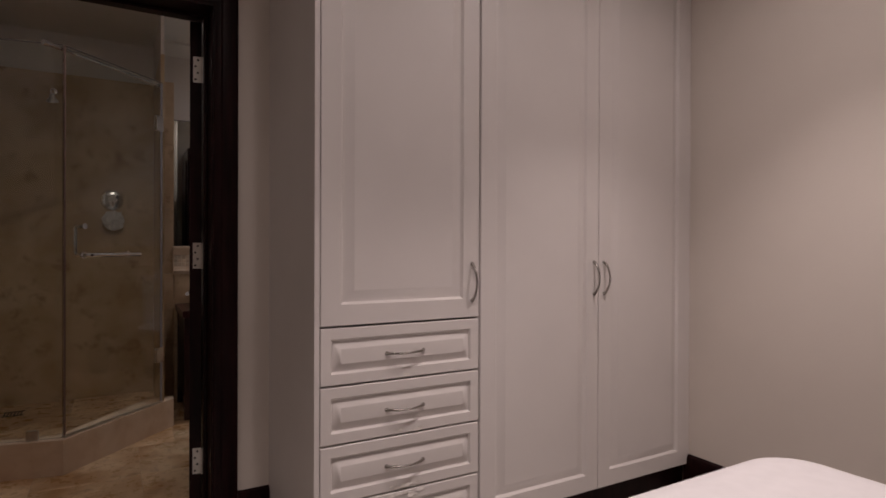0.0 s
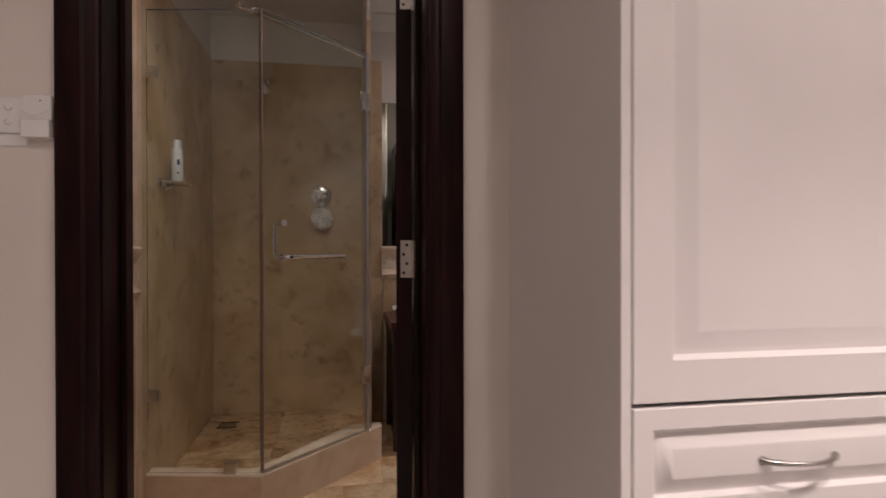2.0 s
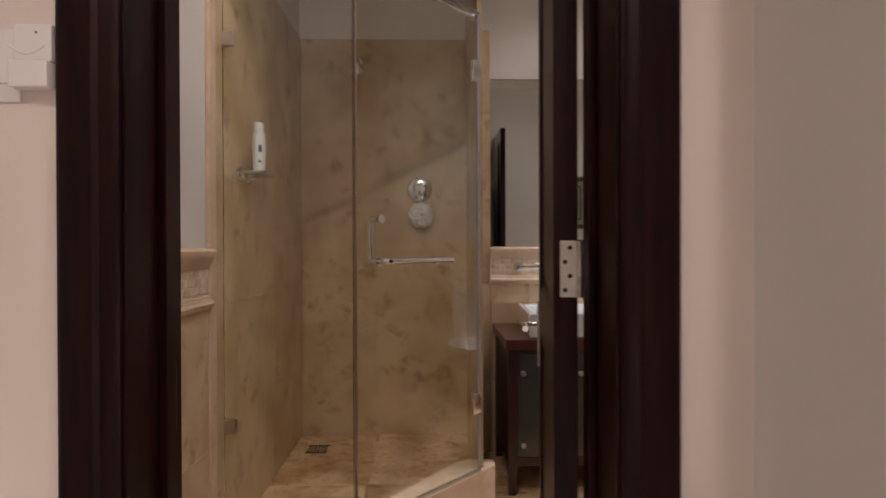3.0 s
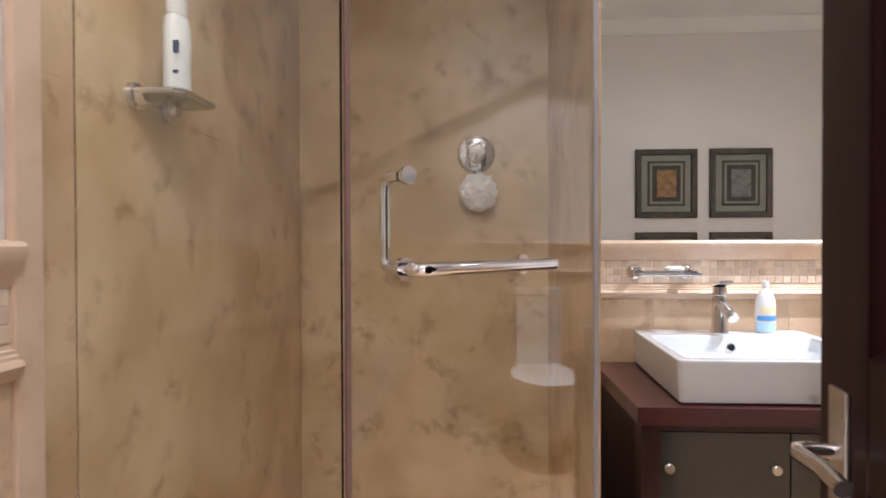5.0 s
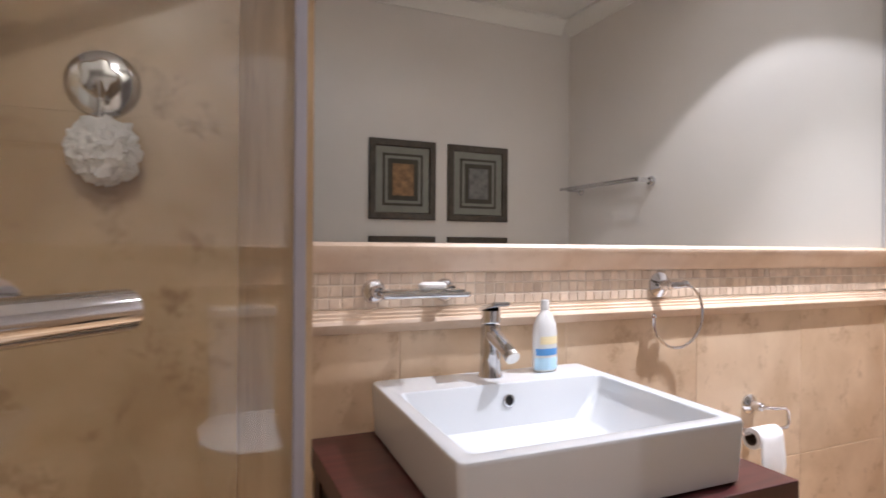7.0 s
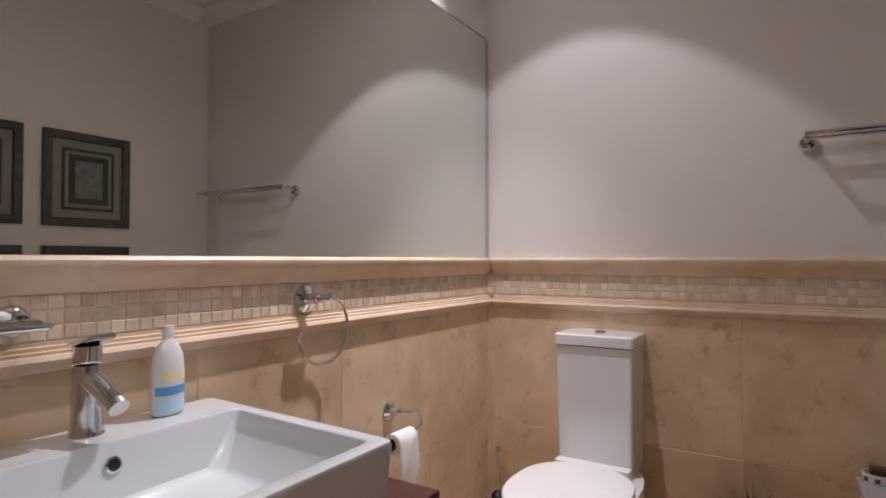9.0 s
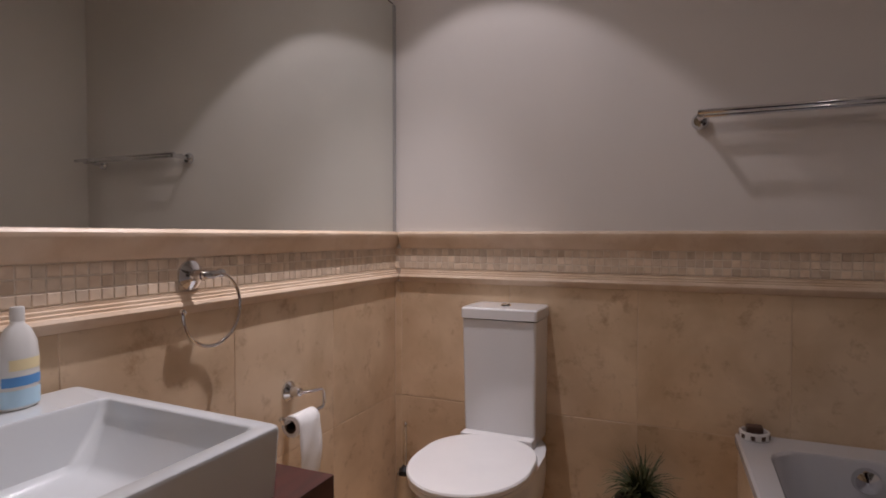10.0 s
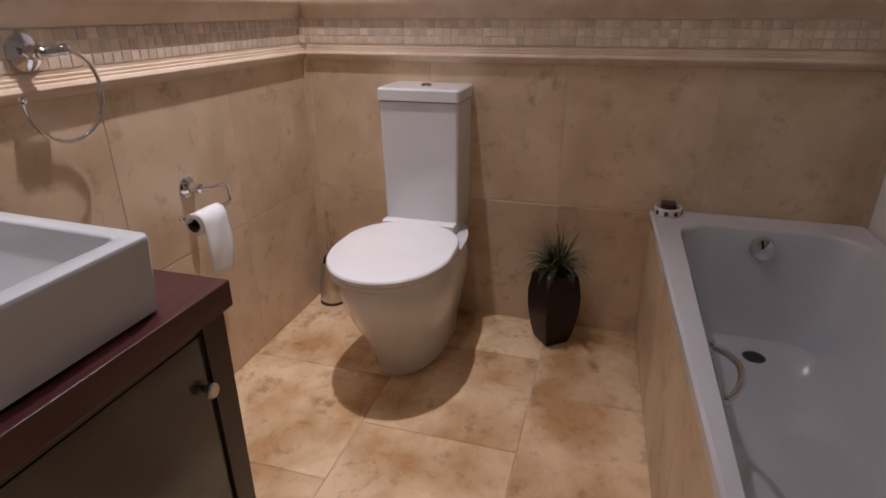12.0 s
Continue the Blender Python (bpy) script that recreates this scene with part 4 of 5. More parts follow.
wrap_label(hand, 0.742, 4.212, BZ + 0.040, BZ + 0.056, 0.0353, 0.62, 10, LABELBLUE, 195, 345, "blue label band")
wrap_label(hand, 0.742, 4.212, BZ + 0.006, BZ + 0.034, 0.0353, 0.62, 10, LABELPALE, 190, 350, "pale blue label base")
wrap_label(hand, 0.742, 4.212, BZ + 0.066, BZ + 0.084, 0.0353, 0.62, 10, LABELYELLOW, 220, 320, "pale yellow printed mark")

# ---- wall fittings over the vanity ----
FACE = VW - 0.009


def rosette(name, parent, x, z, mat=None, r=0.027, face=None):
    return part(name, lathe([(0.0, 0.046), (0.012, 0.045), (0.014, 0.040), (0.014, 0.016), (0.022, 0.013), (r, 0.006), (r, 0.0)], 28, pose(x, FACE if face is None else face, z, 90, 0, 0)), mat or CHROME, parent)


dish = thing("soap_dish", 0.42, FACE, 1.03, "chrome and glass soap dish holder on the mosaic band", "soap dish")
for x in (0.337, 0.508):
    rosette("wall_mount", dish, x, 1.0140)
part("rail", tube([(0.337, FACE - 0.040, 1.0140), (0.337, FACE - 0.048, 1.0120), (0.345, FACE - 0.052, 1.0110), (0.500, FACE - 0.052, 1.0110), (0.508, FACE - 0.048, 1.0120), (0.508, FACE - 0.040, 1.0140)], 0.006), CHROME, dish)
part("rail", tube([(0.325, FACE - 0.108, 1.0110), (0.330, FACE - 0.112, 1.0110), (0.515, FACE - 0.112, 1.0110), (0.520, FACE - 0.108, 1.0110), (0.520, FACE - 0.06, 1.0110), (0.514, FACE - 0.044, 1.0120), (0.50, FACE - 0.04, 1.0120)], 0.006), CHROME, dish)
part("tray", box(0.332, FACE - 0.108, 1.0140, 0.512, FACE - 0.052, 1.0220, 0.003), glass("tray_glass", (0.80, 0.83, 0.81), 0.15), dish, "frosted glass tray")
soap = thing("soap_bar", 0.44, FACE - 0.08, 1.031, "white bar of soap on the glass tray", "soap")
part("bar", loops([rrect(0.415 - i, FACE - 0.102 - i, 0.475 + i, FACE - 0.062 + i, 0.014, z) for i, z in ((-0.004, 1.0225), (0.0, 1.0260), (0.0, 1.0320), (-0.006, 1.0370))], cap_first=True), SOAPWHITE, soap)

ring = thing("towel_ring", 1.160, FACE, 1.012, "chrome towel ring with a round wall mount", "towel ring")
rosette("wall_mount", ring, 1.160, 1.013, r=0.035)
part("arm", tube([(1.160, FACE - 0.030, 1.013), (1.160, FACE - 0.046, 1.013), (1.178, FACE - 0.050, 1.014), (1.206, FACE - 0.050, 1.016)], lambda t: 0.0115 - 0.002 * t), CHROME, ring)
part("arm_end", lathe([(0, -0.012), (0.009, -0.010), (0.012, 0), (0.009, 0.010), (0, 0.012)], 18, pose(1.206, FACE - 0.050, 1.016, 0, 90, 0)), CHROME, ring)
pts = []
for i in range(44):
    a = radians(74 - 256 * i / 43)
    pts.append((1.184 + 0.088 * math.cos(a), FACE - 0.050 - 0.004 * math.sin(a), 0.931 + 0.088 * math.sin(a)))
part("ring", tube(pts, 0.0042, 10), CHROME, ring)
part("end_ball", lathe([(0, -0.008), (0.006, -0.005), (0.008, 0), (0.006, 0.005), (0, 0.008)], 16, Matrix.Translation(pts[-1])), CHROME, ring)

holder = thing("toilet_roll_holder", 1.52, FACE, 0.64, "chrome toilet roll holder with a round wall mount", "roll holder")
rosette("wall_mount", holder, 1.52, 0.645, r=0.029)
part("arm", tube([(1.52, FACE - 0.030, 0.645), (1.522, FACE - 0.055, 0.645), (1.545, FACE - 0.070, 0.645), (1.585, FACE - 0.072, 0.643), (1.598, FACE - 0.072, 0.632), (1.600, FACE - 0.072, 0.596), (1.590, FACE - 0.072, 0.586), (1.43, FACE - 0.072, 0.584), (1.412, FACE - 0.072, 0.588), (1.405, FACE - 0.072, 0.597)], 0.0052, 12), CHROME, holder)
part("end_ball", lathe([(0, -0.009), (0.007, -0.005), (0.009, 0), (0.007, 0.005), (0, 0.009)], 16, Matrix.Translation((1.404, FACE - 0.072, 0.601))), CHROME, holder)
roll = thing("toilet_roll", 1.49, FACE - 0.072, 0.57, "white toilet paper roll with a sheet hanging down", "toilet roll")
RR = 0.030
part("roll", lathe([(0.019, 0.0), (RR, 0.0), (RR, 0.098), (0.019, 0.098), (0.019, 0.0)], 40, pose(1.440, FACE - 0.072, 0.570, 0, 90, 0)), PAPER, roll)
part("core", lathe([(0.0185, -0.001), (0.0188, -0.001), (0.0188, 0.099), (0.0172, 0.099), (0.0172, -0.001), (0.0185, -0.001)], 28, pose(1.440, FACE - 0.072, 0.570, 0, 90, 0)), CARD, roll, "brown cardboard core")
bm = bmesh.new()
prev = None
for i in range(15):
    t = i / 14
    if t < 0.3:
        a = radians(90 + 90 * t / 0.3)
        y, z = FACE - 0.072 + (RR + 0.0012) * math.cos(a), 0.570 + (RR + 0.0012) * math.sin(a)
    else:
        y, z = FACE - 0.072 - RR - 0.0012 - 0.004 * math.sin((t - 0.3) * 5), 0.570 - 0.15 * (t - 0.3) / 0.7
    row = [bm.verts.new((1.4405 + 0.097 * k / 6, y - 0.002 * math.sin(k * 1.3 + i * 0.7), z + (0.008 * math.sin(k * 1.1) if i == 14 else 0))) for k in range(7)]
    if prev:
        for k in range(6):
            bm.faces.new((prev[k], prev[k + 1], row[k + 1], row[k]))
    prev = row
sheet = part("loose_sheet", bm, PAPER, roll)
md = sheet.modifiers.new("thick", "SOLIDIFY")
md.thickness = 0.001

# ---- toilet ----
TY = 3.785
wc = thing("toilet", 1.9, TY, 0, "white close-coupled ceramic toilet with its lid closed", "toilet")


def egg(x_front, x_back, half, z, n=40, yc=TY):
    """A ring, rounded at the front and squarer at the back."""
    out = []
    cx = x_front + (x_back - x_front) * 0.50
    for i in range(n):
        a = 2 * math.pi * i / n
        c, s = math.cos(a), math.sin(a)
        if c < 0:
            x, y = cx + c * (cx - x_front), s * half
        else:
            x = cx + (abs(c) ** 0.55) * (x_back - cx)
            y = math.copysign(abs(s) ** 0.62, s) * half * (1 - 0.24 * c ** 1.5)
        out.append(Vector((x, yc + y, z)))
    return out


prof = [(0.000, 1.716, 2.19, 0.118), (0.010, 1.709, 2.195, 0.123), (0.05, 1.703, 2.195, 0.125), (0.12, 1.660, 2.195, 0.140), (0.20, 1.606, 2.195, 0.158), (0.28, 1.560, 2.195, 0.173), (0.34, 1.541, 2.195, 0.178), (0.375, 1.537, 2.195, 0.176), (0.385, 1.537, 2.195, 0.176), (0.388, 1.545, 2.19, 0.170)]
part("pan", loops([egg(a, b, h, z) for z, a, b, h in prof], cap_first=True), CERAMIC, wc)
part("seat", loops([egg(1.528 + i, 1.985, 0.183 - i, z) for z, i in ((0.389, 0.006), (0.392, 0.0), (0.402, 0.0), (0.404, 0.004))], cap_first=True), PLASTIC, wc, "white plastic seat")
part("lid", loops([egg(1.524 + i, 1.990, 0.186 - i, z) for z, i in ((0.405, 0.003), (0.408, 0.0), (0.419, 0.0), (0.424, 0.004), (0.4255, 0.020), (0.4265, 0.06))], cap_first=True), PLASTIC, wc, "white plastic lid, closed")
part("hinge_bar", box(1.985, TY - 0.128, 0.388, 2.03, TY + 0.128, 0.424, 0.005), PLASTIC, wc)


def tank(z, f, hw, r, b=2.195):
    return rrect(f, TY - hw, b, TY + hw, r, z)


part("cistern", loops([tank(0.386, 2.032, 0.126, 0.010), tank(0.44, 2.028, 0.128, 0.010), tank(0.815, 2.016, 0.132, 0.010)], cap_first=True), CERAMIC, wc)
part("cistern_lid", loops([tank(0.818, 2.014, 0.133, 0.010), tank(0.820, 2.010, 0.136, 0.012), tank(0.852, 2.010, 0.136, 0.012), tank(0.857, 2.014, 0.132, 0.012), tank(0.858, 2.03, 0.115, 0.010)], cap_first=True), CERAMIC, wc)
part("flush_button", lathe([(0.0, 0.007), (0.014, 0.0065), (0.017, 0.005), (0.019, 0.0)], 28, pose(2.10, TY - 0.002, 0.858)), CHROME, wc, "chrome flush button")

# toilet brush
brush = thing("toilet_brush", 2.13, 4.20, 0, "toilet brush in a round steel holder", "toilet brush")
part("pot", lathe([(0.0, 0.0), (0.044, 0.0), (0.049, 0.012), (0.050, 0.05), (0.045, 0.09), (0.037, 0.13), (0.033, 0.175), (0.030, 0.172), (0.033, 0.13), (0.036, 0.02), (0, 0.02)], 30, pose(2.13, 4.20, 0)), STEEL, brush)
part("base_ring", lathe([(0.047, 0.0), (0.052, 0.0), (0.052, 0.008), (0.047, 0.010)], 30, pose(2.13, 4.20, 0)), DARK, brush)
part("handle", tube([(2.13, 4.20, 0.05), (2.13, 4.20, 0.36)], lambda t: 0.006), CHROME, brush)
part("knob", lathe([(0, -0.01), (0.007, -0.006), (0.009, 0), (0.006, 0.008), (0, 0.011)], 16, pose(2.13, 4.20, 0.368)), CHROME, brush)
part("bristles", lathe([(0.0, 0.03), (0.026, 0.03), (0.029, 0.05), (0.027, 0.15), (0.026, 0.19), (0.012, 0.205), (0, 0.205)], 24, pose(2.13, 4.20, 0)), DARK, brush)

# ---- plant ----
PX, PY = 2.080, 3.325
plant = thing("potted_plant", PX, PY, 0, "spiky artificial grass plant in a tall dark square pot", "plant")
rings = []
for z, h in ((z_, h_ * 1.12) for z_, h_ in ((0.0, 0.036), (0.004, 0.040), (0.05, 0.050), (0.12, 0.0585), (0.18, 0.060), (0.235, 0.054), (0.262, 0.049), (0.262, 0.043), (0.245, 0.043))):
    rings.append([(PX + x, PY + y, z) for x, y in ((p.x, p.y) for p in rrect(-h, -h, h, h, 0.006, 0, 3))])
bm = loops(rings, cap_first=True)
rotm = Matrix.Translation((PX, PY, 0)) @ pose(0, 0, 0, 0, 0, 38) @ Matrix.Translation((-PX, -PY, 0))
bm.transform(rotm)
part("pot", bm, POT, plant, "dark brown glazed pot, square and bulging")
bm = box(PX - 0.047, PY - 0.047, 0.246, PX + 0.047, PY + 0.047, 0.252)
bm.transform(rotm)
part("soil", bm, SOIL, plant)
rng = random.Random(5)
bm = bmesh.new()
for i in range(190):
    az = rng.uniform(0, 2 * math.pi)
    lean = rng.uniform(0.2, 1.65)
    ln = rng.uniform(0.10, 0.19)
    w = rng.uniform(0.0040, 0.0072)
    dx, dy = math.cos(az), math.sin(az)
    bx, by = PX + rng.uniform(-0.016, 0.016), PY + rng.uniform(-0.016, 0.016)
    side = Vector((-dy, dx, 0))
    prev = None
    r0, z0 = 0.0, 0.25
    ang = lean * 0.35
    for k in range(6):
        t = k / 5
        p = Vector((bx + dx * r0, by + dy * r0, z0))
        p.x = min(p.x, RW - 0.015)
        ww = w * (1 - t) + 0.0003
        row = (bm.verts.new(p - side * ww), bm.verts.new(p + Vector((0, 0, ww * 0.6))), bm.verts.new(p + side * ww))
        if prev:
            bm.faces.new((prev[0], prev[1], row[1], row[0]))
            bm.faces.new((prev[1], prev[2], row[2], row[1]))
        prev = row
        r0 += math.sin(ang) * ln / 5
        z0 += math.cos(ang) * ln / 5
        ang += lean * 0.33
part("leaves", bm, LEAF, plant, "thin dull green spiky leaves")

# ---- bath ----
bath = thing("bathtub", 1.3, 2.73, 0, "white built-in bath with a stone front panel", "bathtub")
TX0, TX1, TY0, TY1, TZ = 0.56, RW - 0.012, BW + 0.012, 3.047, 0.478
rings = [rrect(TX0, TY0, TX1, TY1, 0.012, TZ - 0.030), rrect(TX0, TY0, TX1, TY1, 0.012, TZ - 0.006), rrect(TX0 + 0.006, TY0 + 0.006, TX1 - 0.006, TY1 - 0.006, 0.014, TZ),
         rrect(TX0 + 0.055, TY0 + 0.050, TX1 - 0.115, TY1 - 0.078, 0.09, TZ), rrect(TX0 + 0.062, TY0 + 0.056, TX1 - 0.122, TY1 - 0.085, 0.09, TZ - 0.008),
         rrect(TX0 + 0.10, TY0 + 0.070, TX1 - 0.132, TY1 - 0.095, 0.09, TZ - 0.10), rrect(TX0 + 0.20, TY0 + 0.095, TX1 - 0.155, TY1 - 0.118, 0.10, TZ - 0.28),
         rrect(TX0 + 0.26, TY0 + 0.115, TX1 - 0.175, TY1 - 0.138, 0.09, TZ - 0.335), rrect(TX0 + 0.32, TY0 + 0.150, TX1 - 0.215, TY1 - 0.172, 0.08, TZ - 0.357), rrect(TX0 + 0.60, TY0 + 0.23, TX1 - 0.5, TY1 - 0.25, 0.05, TZ - 0.361)]
for ring in rings:
    for i, v in enumerate(ring):
        if v[1] > TY1 - 0.03:                # the front rim narrows towards the head end
            ring[i] = Vector((v[0], v[1] - (TX1 - v[0]) * 0.040, v[2]))
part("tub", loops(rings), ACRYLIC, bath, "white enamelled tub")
part("overflow_knob", lathe([(0.0, 0.030), (0.014, 0.029), (0.030, 0.022), (0.033, 0.010), (0.036, 0.0)], 30, pose(TX1 - 0.129, 2.727, TZ - 0.054, 0, -84, 0)), CHROME, bath, "round chrome overflow knob")
part("waste", lathe([(0.0, 0.004), (0.020, 0.004), (0.030, 0.003), (0.034, 0.0)], 28, pose(1.945, 2.714, TZ - 0.3585)), DIMSTEEL, bath, "dark metal waste")
ga, gb2 = Vector((1.490, TY1 - 0.108, TZ - 0.080)), Vector((1.292, TY1 - 0.108, TZ - 0.080))
part("grip", tube(arc(lambda t: ga.lerp(gb2, t) + Vector((0, -0.048 * math.sin(math.pi * t) ** 0.6, 0.012 * math.sin(math.pi * t))), 20), 0.0075), CHROME, bath, "chrome grab handle")
for p in (ga, gb2):
    part("grip_mount", lathe([(0.0, 0.012), (0.012, 0.010), (0.015, -0.006)], 20, Matrix.Translation(p) @ pose(0, 0, 0, 90, 0, 0)), CHROME, bath)
bm = box(0.56, 3.012, 0, RW - 0.012, 3.028, TZ - 0.031)
for v in bm.verts:
    v.co.y -= (TX1 - v.co.x) * 0.036
part("front_panel", bm, WALLGROUT, bath, "grout bed under stone cladding")
part("end_panel", box(0.56, BW + 0.012, 0, 0.576, 2.952, TZ - 0.031), TILE, bath, "stone end panel")

sd = thing("soap_holder", 2.150, 2.995, TZ, "round cream dish with dark squares holding a brown soap", "soap dish")
part("dish", lathe([(0.0, 0.0), (0.040, 0.0), (0.043, 0.003), (0.043, 0.022), (0.041, 0.025), (0.036, 0.025), (0.034, 0.010), (0, 0.009)], 36, pose(2.150, 2.995, TZ)), PLASTIC, sd)
for k in range(9):
    a = 40 * k
    bm = box(0.042, -0.006, 0.005, 0.0437, 0.006, 0.018)
    bm.transform(pose(2.150, 2.995, TZ, 0, 0, a + 10))
    part("inlay", bm, CARD, sd)
sb = thing("soap_bar", 2.150, 2.995, TZ + 0.012, "dark brown bar of soap in a round dish", "soap")
part("bar", box(2.128, 2.972, TZ + 0.0105, 2.172, 3.018, TZ + 0.040, 0.006, 3), SOAPBROWN, sb)

# ---- towel rack ----
rack = thing("towel_rack", RW, 2.8, 1.47, "chrome wall towel rack with two parallel bars", "towel rack")
RZ = 1.478
for y in (3.157, 2.55):
    pm = part("wall_mount", lathe([(0.0, 0.020), (0.020, 0.018), (0.027, 0.008), (0.027, 0.0)], 28, pose(RW - 0.0005, y, RZ, 0, -90, 0)), CHROME, rack)
    part("arm", tube([(RW - 0.012, y, RZ), (RW - 0.105, y, RZ + 0.004)], 0.0105, 14), CHROME, pm)
part("bar", tube([(RW - 0.100, 3.165, RZ + 0.012), (RW - 0.100, 2.47, RZ + 0.012)], 0.0085), CHROME, rack)
part("bar", tube([(RW - 0.050, 3.160, RZ + 0.010), (RW - 0.050, 2.47, RZ + 0.010)], 0.0085), CHROME, rack)

# ---- pictures on the wall over the bath ----
for px0, pz0, art in ((0.857, 1.275, ARTWARM), (1.337, 1.275, ARTGREY), (0.857, 0.728, ARTGREY), (1.337, 0.728, ARTWARM)):
    pic = thing("picture", px0 + 0.21, BW, pz0, "square dark-framed picture with grey mounts", "picture", "pictures over the bath")
    w, h = 0.398, 0.452

    def face(name, ins, d0, d1, mat, lab="", parent=None):
        return part(name, box(px0 + ins, BW + d0, pz0 + ins, px0 + w - ins, BW + d1, pz0 + h - ins, 0.002), mat, parent or pic, lab)

    rings = []
    for ins, d in ((0, 0.0), (0, 0.022), (0.006, 0.026), (0.034, 0.022), (0.040, 0.012)):
        rings.append([(px0 + ins, BW + d, pz0 + ins), (px0 + w - ins, BW + d, pz0 + ins), (px0 + w - ins, BW + d, pz0 + h - ins), (px0 + ins, BW + d, pz0 + h - ins)])
    part("frame", loops(rings, cap_first=True, cap_last=False), PICFRAME, pic, "dark wooden frame")
    face("mount", 0.040, 0.001, 0.011, MOUNT, "grey mount board")
    face("inner_border", 0.078, 0.011, 0.013, MOUNTDARK, "dark inner border")
    face("inner_mount", 0.092, 0.013, 0.0145, MOUNT)
    face("slip", 0.108, 0.0145, 0.016, MOUNTDARK)
    face("print", 0.135, 0.016, 0.0175, art, "small dim print")

# ---- ceiling spots: unseen fittings, those of bedroom and basin assumed ----
for sx, sy in BATH_SPOTS + [(bx, by) for bx, by, power in BED_SPOTS]:
    lampo = thing("downlight", sx, sy, CEIL, "unseen round recessed ceiling downlight with a steel ring", "downlight", "ceiling downlights")
    part("ring", lathe([(0.034, -0.004), (0.044, -0.004), (0.047, 0.0), (0.034, 0.0)], 28, pose(sx, sy, CEIL)), STEEL, lampo)
    part("lens", lathe([(0.0, -0.002), (0.033, -0.002)], 24, pose(sx, sy, CEIL)), LAMPGLOW, lampo, "glowing lamp lens")

# ---- stone pieces, last ----
TT = 0.009
floor_t = thing("floor_tiles", 0.6, 3.3, 0, "square polished beige stone floor tiles", "floor tiles", kind="structure")


def floor_row(y0, y1, xs, z=-0.010, skip=None):
    lay(floor_t, "tile", (0, 0, z), (1, 0, 0), (0, 1, 0), (0, 0, 1), xs, [y0, y1], 0.0025, TT + 0.001, FLOORSTONE, skip)


inshower = lambda x, y: y > 3.9 and x < 0.0
YR = [2.14, 2.455, 2.90, 3.345, 3.79, VW]
for i, (y0, y1) in enumerate(zip(YR, YR[1:])):
    first = {4: 1.257 - 0.4525 * 4, 3: 1.03 - 0.4525 * 4, 2: 1.745 - 0.4525 * 5}.get(i, 1.745 - 0.4525 * 5)
    floor_row(y0, y1, steps(LW, RW, 0.4525, first), skip=inshower)
# shower floor
bm = loops([[Vector((x, y, z)) for x, y in ((LW, SL.y + 0.02), (K.x, K.y + 0.02), (0.0, H.y - 0.04), (0.061, H.y), (0.061, SW), (LW, SW))] for z in (-0.008, 0.052)], cap_first=True)
structure("floor_shower", bm, FLOORGROUT, "grout bed of the shower floor", "floor")
lay(floor_t, "tile", (0, 0, 0.05), (1, 0, 0), (0, 1, 0), (0, 0, 1), [LW + 0.012, -0.43, 0.060], [3.22, 3.36, 3.50, 3.62, 3.74, 4.02, SW - 0.012], 0.003, 0.010, FLOORSTONE, lambda x, y: (x > -0.4 and y < 3.62) or y < 3.28)

wall_t = thing("wall_tiles_vanity", 1.15, VW, 0, "polished beige stone wall tiles below the dado", "wall tiles", kind="structure")
ZS = [0.0, 0.461, 0.923]
lay(wall_t, "tile", (0, VW, 0), (1, 0, 0), (0, 0, 1), (0, -1, 0), steps(0.185, RW - TT, 0.4525, 1.757 - 0.4525 * 3), ZS, 0.0025, TT, TILE)
lay(wall_t, "tile", (0, VW, 0), (1, 0, 0), (0, 0, 1), (0, -1, 0), [0.091, 0.185], [0.0, 0.461, 0.923, 1.384, 1.846, 2.30], 0.0015, TT + 0.002, TILE)
wall_t = thing("wall_tiles_toilet", RW, 3.3, 0, "polished beige stone wall tiles below the dado", "wall tiles", kind="structure")
lay(wall_t, "tile", (RW, 0, 0), (0, -1, 0), (0, 0, 1), (-1, 0, 0), [-a for a in steps(BW, VW - TT, 0.4525, 3.345 - 0.4525 * 2)][::-1], ZS, 0.0025, TT, TILE)
wall_t = thing("wall_tiles_left", LW, 2.7, 0, "polished beige stone wall tiles below the dado", "wall tiles", kind="structure")
lay(wall_t, "tile", (LW, 0, 0), (0, 1, 0), (0, 0, 1), (1, 0, 0), [DOOR_Y, 2.70, 3.07], ZS, 0.0025, TT, TILE)
wall_t = thing("wall_tiles_shower", LW, 4.0, 0, "polished beige stone slabs lining the shower", "wall tiles", kind="structure")
ZSH = [0.0, 0.461, 0.923, 1.384, 1.846, 2.30]
lay(wall_t, "tile", (LW, 0, 0), (0, 1, 0), (0, 0, 1), (1, 0, 0), [3.126, 3.725, 4.18, SW - TT], ZSH, 0.0003, TT + 0.002, SHOWERSTONE, bevel=0.0003)
lay(wall_t, "tile", (0, SW, 0), (1, 0, 0), (0, 0, 1), (0, -1, 0), [LW, -0.43, 0.061], ZSH, 0.0003, TT + 0.002, SHOWERSTONE, bevel=0.0003)
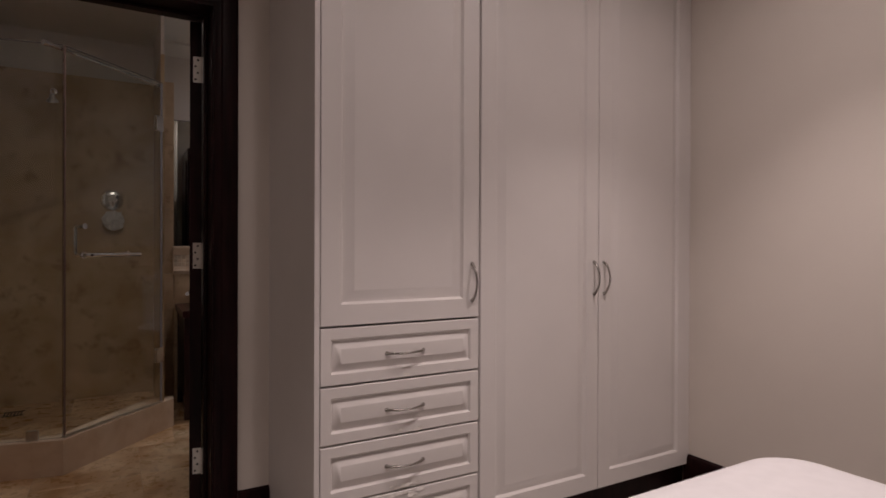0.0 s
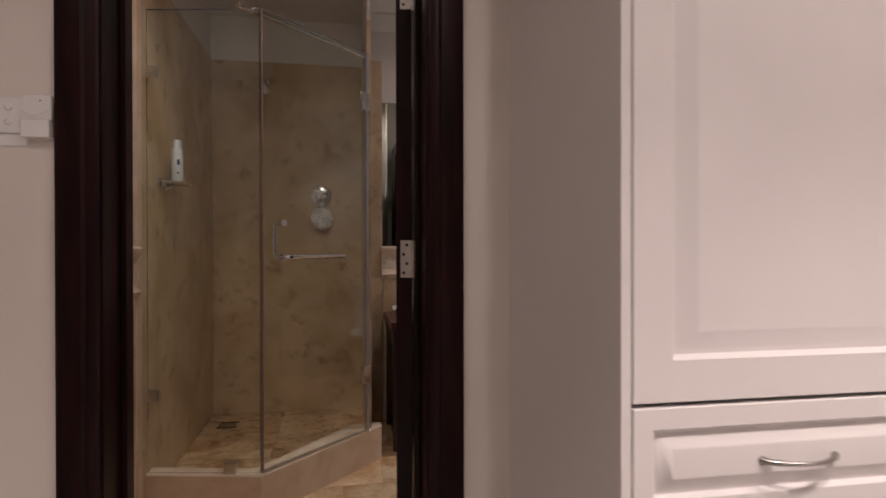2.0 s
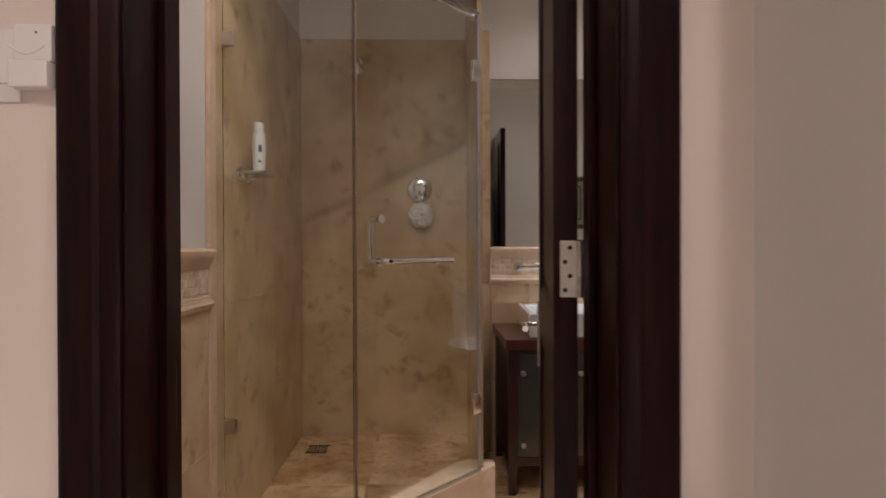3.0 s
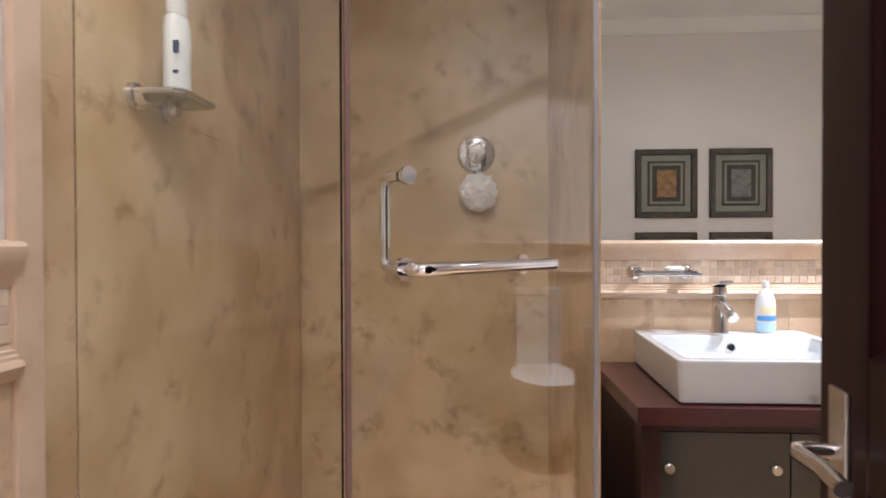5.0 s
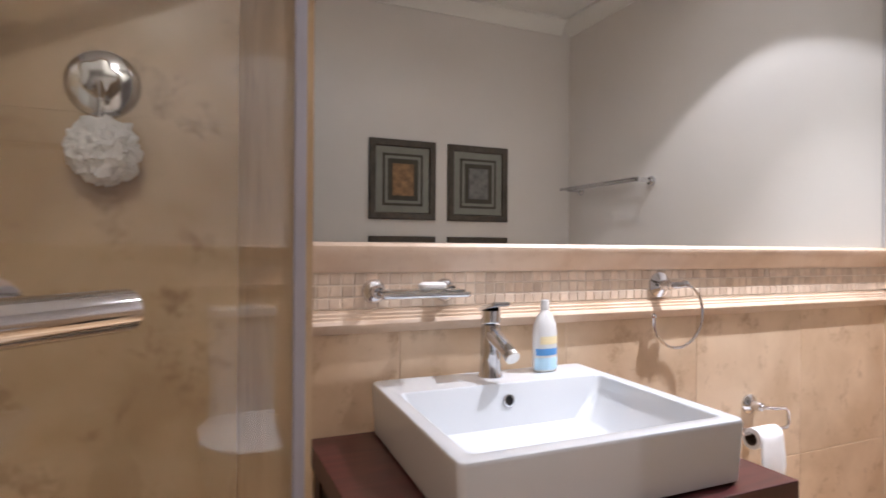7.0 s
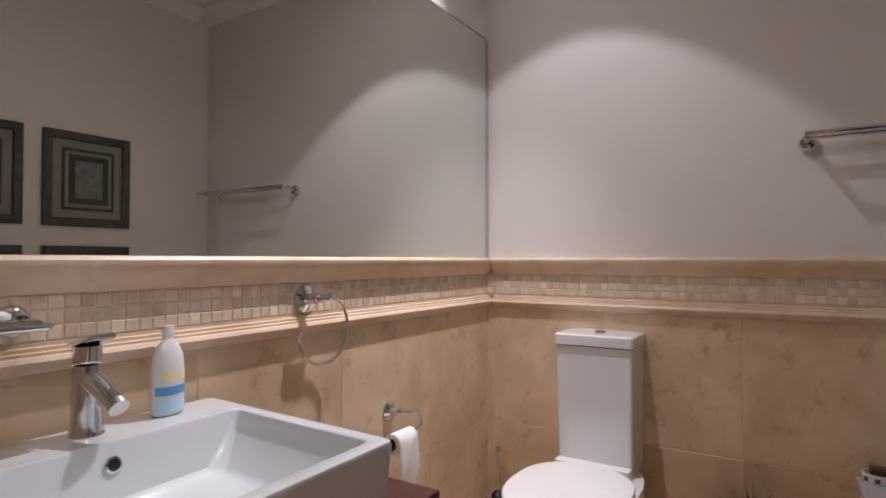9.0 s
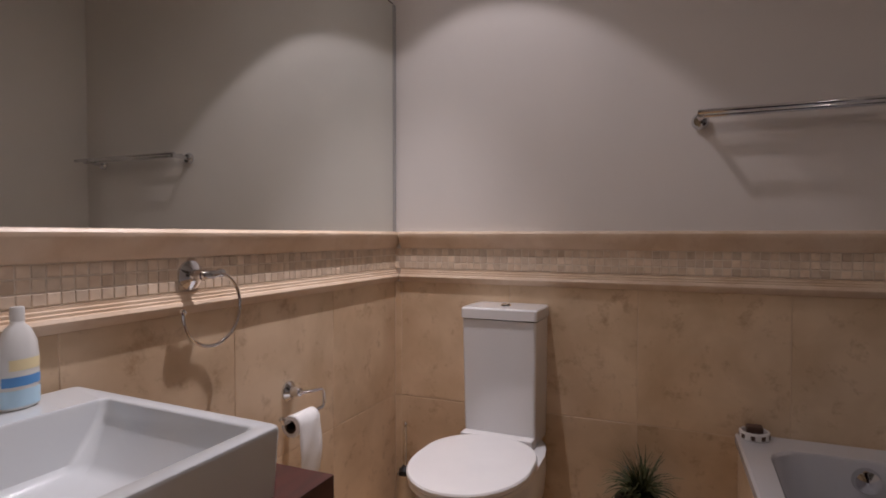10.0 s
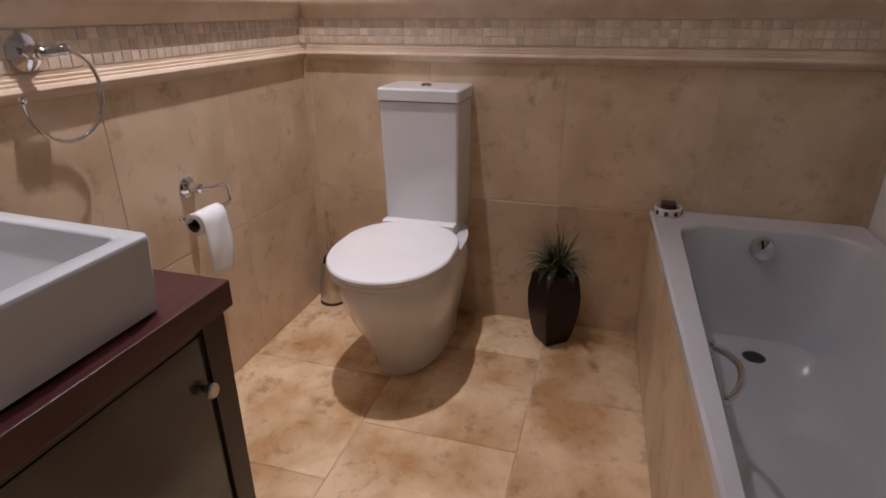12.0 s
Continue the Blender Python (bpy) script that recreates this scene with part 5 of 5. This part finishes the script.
for nm, a, b, c, d, e, f in (("vanity", 0.185, VW - TT + 0.0016, 0, RW - 0.0075, VW - 0.0002, 0.922), ("toilet", RW - TT + 0.0016, BW, 0, RW - 0.0002, VW - 0.001, 0.922), ("left", LW + 0.0002, DOOR_Y, 0, LW + TT - 0.0016, 3.07, 0.922)):
    structure("grout_" + nm, box(a, b, c, d, e, f), WALLGROUT, "pale grout behind the wall tiles", "grout")
bath_t = thing("bath_panel_tiles", 1.3, 3.03, 0, "polished beige stone tiles on the bath front", "wall tiles", kind="structure")
lay(bath_t, "tile", (0, 3.028, 0), (-1, 0, 0), (0, 0, 1), (0, 1, 0), [-a for a in (0.56, 0.84, 1.29, 1.745, RW - 0.012)][::-1], [0, TZ - 0.032], 0.0025, TT, TILE)
bath_t.matrix_basis = Matrix.Translation((TX1, 3.028, 0)) @ pose(0, 0, 0, 0, 0, 2.06) @ Matrix.Translation((-TX1, -3.028, 0)) @ bath_t.matrix_basis

# mosaic bands between the mouldings
MZ = [0.9755, 1.0020, 1.0285, 1.0555]
for nm, org, al, out, a, b in (("vanity", (0, VW, 0), (1, 0, 0), (0, -1, 0), 0.185, RW), ("toilet", (RW, 0, 0), (0, -1, 0), (-1, 0, 0), -VW, -BW), ("left", (LW, 0, 0), (0, 1, 0), (1, 0, 0), DOOR_Y, 3.07)):
    band = thing("mosaic_band_" + nm, *org, "band of small square beige mosaic stones", "mosaic", kind="structure")
    n = int(round((b - a) / 0.0268))
    lay(band, "mosaic_stone", org, al, (0, 0, 1), out, [a + (b - a) * k / n for k in range(n + 1)], MZ, 0.003, 0.009, MOSAIC)
    m2 = Vector(al)
    p0, p1 = Vector(org) + m2 * a, Vector(org) + m2 * b
    part("grout", extrude_profile([(0, 0.9752), (0.0065, 0.9752), (0.0065, 1.0558), (0, 1.0558)], p0, p1, out), GROUT, band, "pale grout bed")
structure("trim_dado_end", box(0.176, VW - 0.026, 0.922, 0.187, VW, 1.123, 0.003), MOULD, "pale stone end piece of the dado", "trim")
# stone jamb at the shower's edge
structure("trim_shower_jamb", box(LW, 3.071, 0, LW + 0.016, 3.125, 2.30, 0.003), MOULD, "pale stone strip beside the shower", "trim")
